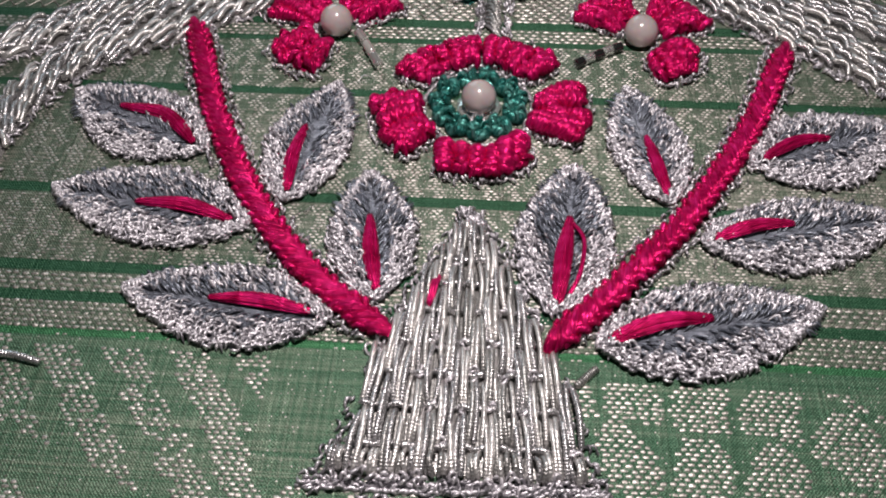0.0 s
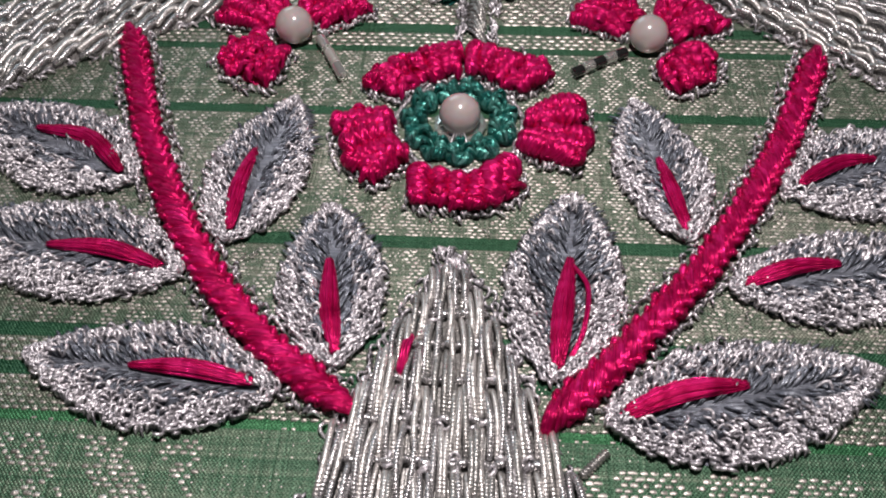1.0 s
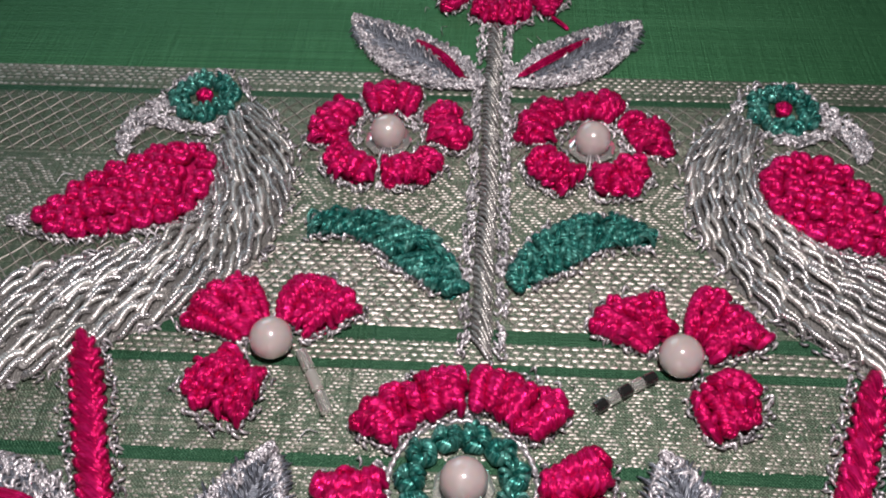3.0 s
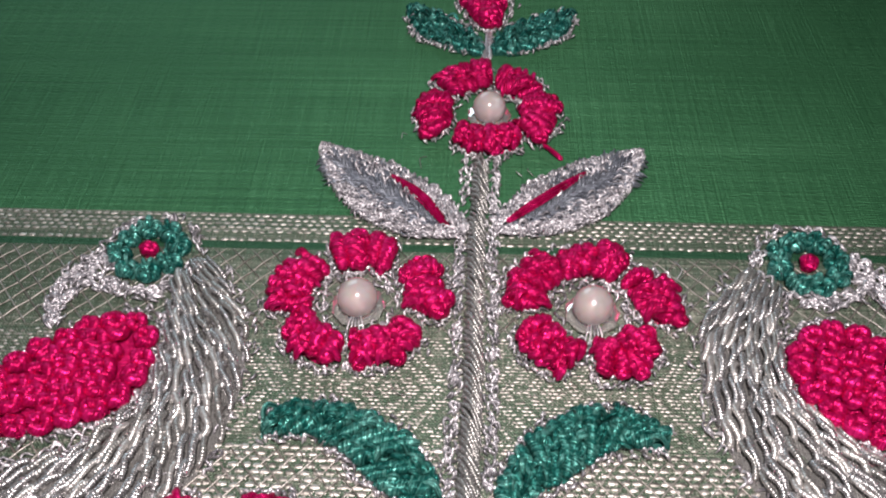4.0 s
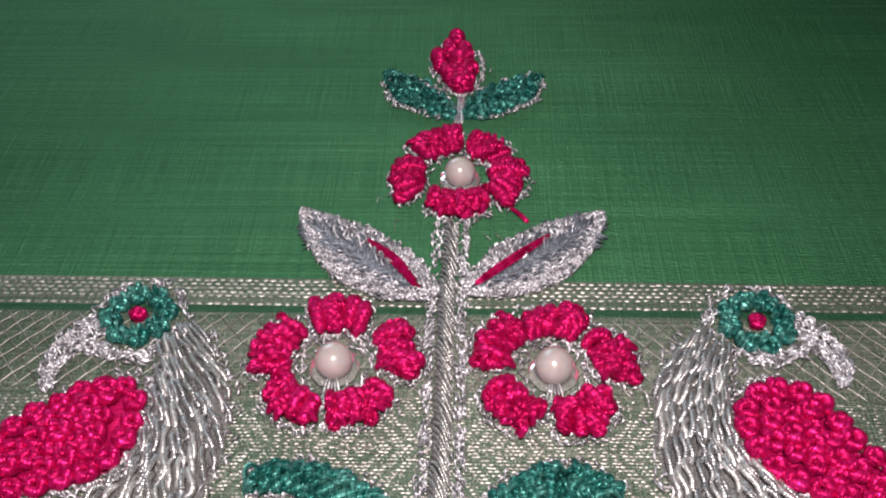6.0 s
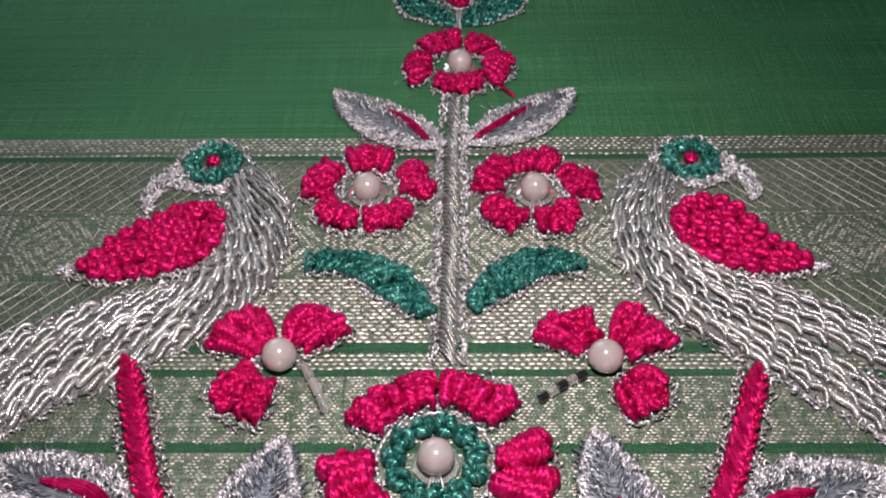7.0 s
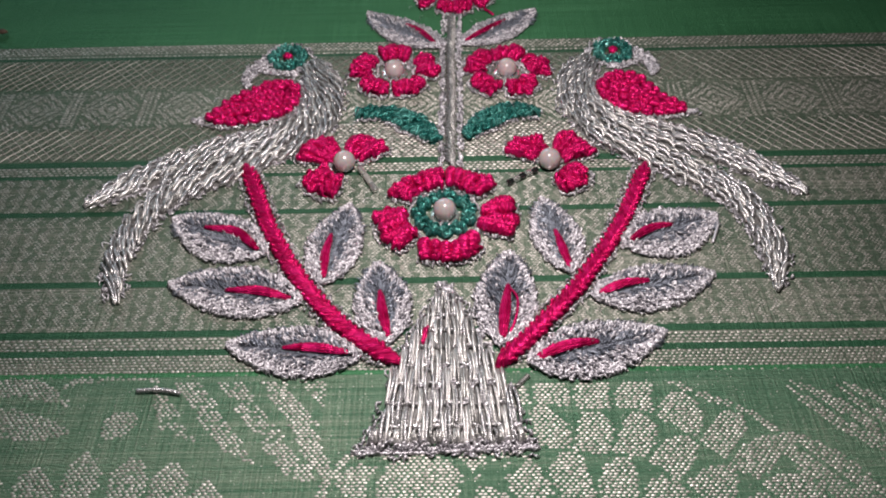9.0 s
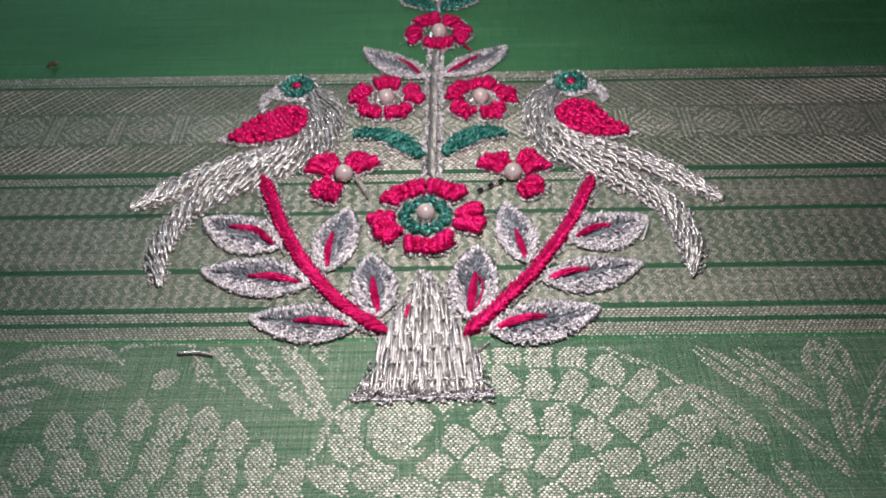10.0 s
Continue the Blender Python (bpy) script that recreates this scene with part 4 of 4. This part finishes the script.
for col in range(-9, 10):
    for row in range(-1, len(ROWS) - 1):
        if (row + col) % 2:
            continue
        ya, yb = ROWS[max(row, 0)], ROWS[min(row + 2, len(ROWS) - 1)]
        ym = (ya + yb) / 2
        lean = lambda y: -0.15 + (col + rnd.uniform(-0.06, 0.06)) * 0.158 * np.interp(y, [-9.7, -6.8], [0.92, 0.66])
        if not LEFT_X(ym) - 0.03 < lean(ym) < RIGHT_X(ym) + 0.03:
            continue
        for o in (-0.047, 0.0, 0.047):
            p = (lean(ya) + o + rnd.uniform(-0.012, 0.012), ya + rnd.uniform(0.0, 0.06))
            q = (lean(yb) + o + rnd.uniform(-0.012, 0.012), yb - rnd.uniform(0.0, 0.06))
            part("purl_wire", Geo().add(*purl(p, q, 0.027 * rnd.uniform(0.85, 1.15), 0.105 + rnd.uniform(-0.02, 0.02), rnd)), rnd.choice((PURL, PURL, ZARI_WIRE, ZARI_WIRE, STEEL)), vase)
        if rnd.random() < 0.5:
            tag = Geo()
            for _ in range(3):
                curls(tag, (lean(ya) + rnd.uniform(-0.05, 0.05), ya + rnd.uniform(-0.05, 0.05)), rnd, 0.3, 0.09, 0.017, 0.05)
            part("tie_stitch", tag, SILVER, vase)
hem = Geo()
for k in range(2):
    yy = -9.74 + 0.05 * k
    hem.add(*cord_along([(x, yy + 0.012 * math.sin(3 * x + k) + 0.03 * (x + 0.15) * 0.6) for x in np.linspace(-1.48 + 0.05 * k, 1.14 - 0.04 * k, 14)], 0.024))
for k in range(190):
    curls(hem, (rnd.uniform(-1.42, 1.10), -9.70 + rnd.gauss(0, 0.07)), rnd, 0.2, 0.1, 0.016)
part("hem_cord", hem, SILVER, vase)
sides = Geo()
for k in range(150):
    y = rnd.uniform(-9.65, -6.85)
    x = LEFT_X(y) - 0.05 if k % 2 else RIGHT_X(y) + 0.05
    curls(sides, (x + rnd.gauss(0, 0.035), y), rnd, 1.57 + (0.35 if k % 2 == 0 else -0.35), 0.1, 0.0155)
for k in range(40):
    curls(sides, (-0.14 + rnd.uniform(-0.14, 0.14), -6.8 + rnd.uniform(-0.12, 0.14)), rnd, 1.57, 0.1, 0.016)
part("edging", sides, SILVER, vase)
scrap = thing("thread_scrap", (-0.48, -7.75, 0.1), "short crimson scrap of floss caught in the wires", "thread")
part("strand", Geo().add(*rope(even(curve([(-0.49, -7.95, 0.1), (-0.46, -7.75, 0.16), (-0.43, -7.58, 0.1)], 14), 14), 0.04, 7)), PINK, scrap)

# ---- birds ----
def bird(side, upper, lower, uh, lh, eye, beak, jaw, wing):
    word = "bird of couched silver purl wire with crimson knotted wing"
    ob = thing("embroidered_bird", (*eye, 0), word, "embroidered bird", "pair of birds")
    rnd = random.Random(str(eye))
    for name, pts, halfs in (("upper_tail", upper, uh), ("lower_tail", lower, lh)):
        path = even(curve(pts, 200), 260)
        s = along(path)
        _, sd, _ = frames(path)
        hw = np.interp(np.linspace(0, 1, 260), np.linspace(0, 1, len(halfs)), halfs) * 1.06
        pad = np.stack([np.c_[(path + sd * hw[:, None] * w)[::5, :2], (0.012 + 0.03 * (1 - w * w)) * np.ones(52)] for w in np.linspace(-1, 1, 5)], 1).reshape(-1, 3)
        i, j = np.meshgrid(np.arange(51), np.arange(4), indexing="ij")
        f = np.stack([i * 5 + j, i * 5 + j + 1, (i + 1) * 5 + j + 1, (i + 1) * 5 + j], -1).reshape(-1, 4)
        band = part(name, Geo().add(pad, f), STEEL, ob)
        lanes = 6
        for lane in range(lanes):
            at = -0.2 * (lane % 3)
            while at < s[-1]:
                ln = 0.35 * rnd.uniform(0.8, 1.2)
                a, b = max(at, 0.0), min(at + ln, s[-1] - 0.02)
                at += ln * 0.78
                if b - a < 0.14:
                    continue
                mid = np.interp((a + b) / 2, s, hw)
                if mid < 0.11 and lane % 2:
                    continue
                u = np.linspace(0, 1, max(14, int((b - a) / 0.0135)))
                q = a + (b - a) * u
                w = -0.95 + 1.9 * (lane + 0.5) / lanes + 0.42 * (u - 0.5) * side + rnd.uniform(-0.1, 0.1) + rnd.uniform(-0.12, 0.12) * np.sin(math.pi * u) + rnd.uniform(0.04, 0.12) * np.sin(2 * math.pi * u + rnd.uniform(-0.6, 0.6))
                px = np.stack([np.interp(q, s, path[:, k] ) + np.interp(q, s, sd[:, k] * hw) * w for k in range(2)] + [0.04 + 0.07 * np.sin(math.pi * u) ** 0.55 + 0.015 * (lane % 2)], 1)
                part("purl_wire", Geo().add(*rope(px, min(0.035, 0.017 + mid * 0.085) * rnd.uniform(0.8, 1.15), 6, 1, 0.03, 0.03, 1.0, 0.6)), rnd.choice((PURL, PURL, PURL, STEEL, ZARI_WIRE)), band)
        fringe = Geo()
        for _ in range(330):
            k = rnd.randrange(6, 255)
            sg = rnd.choice((-1, 1))
            if sg == (side if name == "upper_tail" else -side) and k < (200 if name == "upper_tail" else 160):
                continue
            d = path[min(k + 1, 259)] - path[k]
            curls(fringe, (path[k] + sg * sd[k] * (hw[k] + rnd.uniform(-0.02, 0.09)))[:2], rnd, math.atan2(d[1], d[0]), 0.11, 0.015)
        part("zari_fringe", fringe, SILVER, ob, "curled silver thread along the edge")
    head = Geo()
    for pts, halfs, count in ((beak, (0.17, 0.17, 0.12, 0.03), 190), (jaw, (0.08, 0.07, 0.08), 70)):
        path = even(curve(pts, 60), 60)
        _, sd, _ = frames(path)
        hw = np.interp(np.linspace(0, 1, 60), np.linspace(0, 1, len(halfs)), halfs)
        for _ in range(count):
            k = rnd.randrange(59)
            d = path[k + 1] - path[k]
            curls(head, (path[k] + sd[k] * hw[k] * rnd.uniform(-1, 1))[:2], rnd, math.atan2(d[1], d[0]), 0.115, 0.018)
    for _ in range(70):
        a = rnd.uniform(0, 6.28)
        curls(head, polar(eye, 0.52 + rnd.uniform(-0.04, 0.05), math.degrees(a)), rnd, a + 1.57, 0.11, 0.018)
    part("beak_and_cheek", head, SILVER, ob, "curled silver metal thread head and beak")
    for k in range(8):
        a = 2 * math.pi * (k + 0.3) / 8
        part("teal_knot", rosette((eye[0] + 0.305 * math.cos(a), eye[1] + 0.315 * math.sin(a), 0.0), 0.13, rnd), TEAL, ob, "teal French knot")
    part("eye_knot", Geo().add(*knot((eye[0], eye[1], 0.05), 0.10, rnd, 0.5)).add(*lathe([(0.001, 0.2), (0.05, 0.18), (0.07, 0.1), (0.07, 0.0)], (eye[0], eye[1], 0.0), 10)), PINK, ob, "crimson knot for the eye")
    # wing
    ring = even(curve([(*p, 0) for p in wing + wing[:1]], 120), 90)[:, :2]
    mid = ring.mean(0)

    def inside(p):
        x, y = ring[:, 0] - p[0], ring[:, 1] - p[1]
        return abs((np.diff(np.unwrap(np.arctan2(y, x)))).sum()) > 3

    fan = np.vstack([[(*(mid + (q - mid) * s * 0.93), 0.012 + 0.02 * (1 - s)) for q in ring] for s in (1.0, 0.6, 0.02)])
    i, j = np.meshgrid(np.arange(2), np.arange(90), indexing="ij")
    k2 = (j + 1) % 90
    f = np.stack([i * 90 + j, i * 90 + k2, (i + 1) * 90 + k2, (i + 1) * 90 + j], -1).reshape(-1, 4)
    wg = part("wing", Geo().add(fan, f), PINK, ob, "crimson wing filled with French knots")
    barb = Geo()
    for _ in range(26):
        curls(barb, (wing[0][0] + side * rnd.uniform(-0.02, 0.22), wing[0][1] + 0.02 + rnd.uniform(-0.07, 0.07)), rnd, 0.0, 0.1, 0.017)
    part("wing_tip", barb, SILVER, ob, "small silver stitches at the wing tip")
    tip, heel = np.array(wing[0]), (np.array(wing[2]) + np.array(wing[4])) / 2
    d = (heel - tip) / np.linalg.norm(heel - tip)
    e = np.array([-d[1], d[0]])
    rim = even(np.c_[mid + (np.vstack([ring, ring[:1]]) - mid) * 0.86, np.zeros(91)], 400)
    spots = [rim[k][:2] for k in np.linspace(0, 400, int(along(rim)[-1] / 0.225), endpoint=False).astype(int)]
    for r in range(-6, 7):
        for c in range(-1, 14):
            p = tip + d * (0.12 + 0.215 * (c + 0.5 * (r % 2))) + e * 0.185 * r
            if inside(mid + (p - mid) * 1.14) and min(np.hypot(*(p - s)) for s in spots) > 0.145:
                spots.append(p)
    for p in spots:
        part("wing_knot", Geo().add(*knot((p[0] + rnd.uniform(-0.015, 0.015), p[1] + rnd.uniform(-0.015, 0.015), 0.02), 0.128 * rnd.uniform(0.9, 1.12), rnd, 0.9)), PINK, wg)
    part("edging", speckle([mid + (q - mid) * 1.06 for q in ring[::5]], rnd), SILVER, ob, "uneven silver thread edging")
    return ob


bird(-1,
     [(-3.02, -0.38), (-2.85, -1.1), (-2.80, -1.85), (-3.22, -2.6), (-3.95, -2.98), (-4.8, -3.42), (-5.6, -3.92), (-6.55, -4.68)],
     [(-2.86, -0.22), (-2.46, -1.1), (-2.42, -1.95), (-2.78, -2.85), (-3.65, -3.45), (-4.55, -4.02), (-5.2, -4.6), (-5.52, -5.4), (-5.6, -6.1), (-5.38, -7.0)],
     (0.09, 0.16, 0.18, 0.23, 0.28, 0.3, 0.27, 0.03), (0.09, 0.2, 0.25, 0.28, 0.28, 0.3, 0.3, 0.22, 0.2, 0.04),
     (-3.43, -0.13), [(-3.82, -0.18), (-4.08, -0.42), (-4.19, -0.75), (-4.14, -1.1)], [(-3.95, -0.52), (-3.55, -0.66), (-3.18, -0.72)],
     [(-4.86, -2.24), (-4.14, -1.40), (-3.38, -1.0), (-3.08, -1.14), (-3.0, -1.67), (-3.28, -2.16), (-4.35, -2.44)])
bird(1,
     [(3.02, -0.40), (2.79, -1.1), (2.80, -1.8), (3.3, -2.52), (3.98, -2.92), (4.8, -3.4), (5.5, -3.95), (6.24, -4.72)],
     [(2.86, -0.24), (2.44, -1.1), (2.42, -1.9), (2.8, -2.8), (3.65, -3.5), (4.45, -4.15), (5.0, -4.75), (5.22, -5.45), (5.27, -6.15), (5.1, -7.0)],
     (0.09, 0.15, 0.18, 0.25, 0.3, 0.3, 0.25, 0.03), (0.09, 0.2, 0.25, 0.28, 0.3, 0.32, 0.3, 0.24, 0.2, 0.04),
     (3.45, -0.15), [(3.85, -0.15), (4.1, -0.35), (4.2, -0.65), (4.17, -1.0)], [(3.95, -0.5), (3.55, -0.6), (3.2, -0.58)],
     [(4.61, -2.28), (4.17, -1.76), (3.81, -1.10), (3.24, -0.96), (2.93, -1.46), (3.20, -2.08), (4.05, -2.41)])

# ---- bugle beads ----
def beads(points, count, mats, label):
    path = even(curve(points, 40), count + 1)
    for k in range(count):
        p, q = path[k], path[k + 1]
        ob = thing("bugle_bead", (*((p + q) / 2)[:2], 0.06), label, "bead", "bugle beads")
        p, q = p + (q - p) * 0.06, q - (q - p) * 0.06
        line = np.linspace((*p[:2], 0.075), (*q[:2], 0.075), 24)
        part("tube", Geo().add(*rope(line, 0.058, 12, ends=0.12)), mats[k % len(mats)], ob)
        part("thread", Geo().add(*rope(np.linspace(line[0] - (line[1] - line[0]) * 0.5, line[-1] + (line[1] - line[0]) * 0.5, 4), 0.012, 5)), SILVER, ob)


beads([(-1.70, -3.78), (-1.55, -4.05), (-1.35, -4.45)], 3, [GLASS, CRYSTAL], "clear silver-lined bugle bead in a short row")
beads([(1.56, -3.93), (1.30, -4.08), (0.98, -4.30)], 5, [SMOKE, GLASS], "dark lined bugle bead in a short row")

# ---- scraps lying on the cloth ----
bit = thing("wire_scrap", (-4.3, -8.7, 0), "loose straight scrap of silver purl wire on the cloth", "wire")
part("coil", Geo().add(*rope(even(curve([(-4.66, -8.66, 0.045), (-4.3, -8.66, 0.06), (-4.0, -8.72, 0.045)], 30), 90), 0.035, 8, 1, 0.03, 0.12)), PURL, bit)
bit = thing("wire_scrap", (0.95, -8.62, 0), "short dark scrap of coiled wire on the cloth", "wire")
part("coil", Geo().add(*rope(np.linspace((0.86, -8.70, 0.03), (1.06, -8.50, 0.04), 60), 0.035, 8, 1, 0.03, 0.25)), STEEL, bit)
bit = thing("wire_scrap", (4.35, -5.6, 0), "loose end of silver thread by the leaf", "wire")
part("coil", Geo().add(*rope(even(curve([(4.52, -5.25, 0.03), (4.47, -5.5, 0.09), (4.32, -5.85, 0.03)], 30), 40), 0.026, 7, 2, 0.08, 0.2)), SILVER, bit)
husk = thing("husk_speck", (-10.0, 1.12, 0), "small dark brown husk lying on the green silk", "speck")
part("flake", Geo().add(*rope(curve([(-10.14, 1.05, 0.03), (-10.03, 1.13, 0.09), (-9.92, 1.16, 0.08), (-9.86, 1.2, 0.03)], 10), [0.02, 0.05, 0.07, 0.08, 0.08, 0.09, 0.08, 0.06, 0.04, 0.02], 7, flat=0.6)), SPECK, husk)
bit = thing("thread_scrap", (1.0, 1.5, 0), "short crimson floss end beside the top flower", "thread")
part("strand", Geo().add(*rope(even(curve([(0.78, 1.72, 0.06), (0.9, 1.58, 0.07), (1.02, 1.46, 0.03)], 14), 14), 0.03, 7)), PINK, bit)
fuzz = random.Random(77)
for cx, cy, rad in ((0.16, 2.27, 1.05), (-1.13, -0.8, 1.0), (1.18, -0.84, 1.0), (-0.15, -5.06, 1.35), (-3.4, -1.7, 1.2), (3.4, -1.7, 1.2), (-2.5, -6.5, 0.6), (2.2, -6.6, 0.6)):
    for k in range(4):
        a = fuzz.uniform(0, 6.28)
        x, y = cx + rad * math.cos(a), cy + rad * math.sin(a)
        bit = thing("stray_fibre", (x, y, 0), "fine stray fibre standing off the needlework", "fibre", "stray fibres")
        d = a + fuzz.uniform(-0.8, 0.8)
        ln = fuzz.uniform(0.1, 0.28)
        part("strand", Geo().add(*rope(curve([(x, y, 0.02), (x + 0.5 * ln * math.cos(d), y + 0.5 * ln * math.sin(d), 0.07), (x + ln * math.cos(d + 0.5), y + ln * math.sin(d + 0.5), 0.04)], 9), 0.005, 5)), STEEL if k % 2 else SILVER, bit)
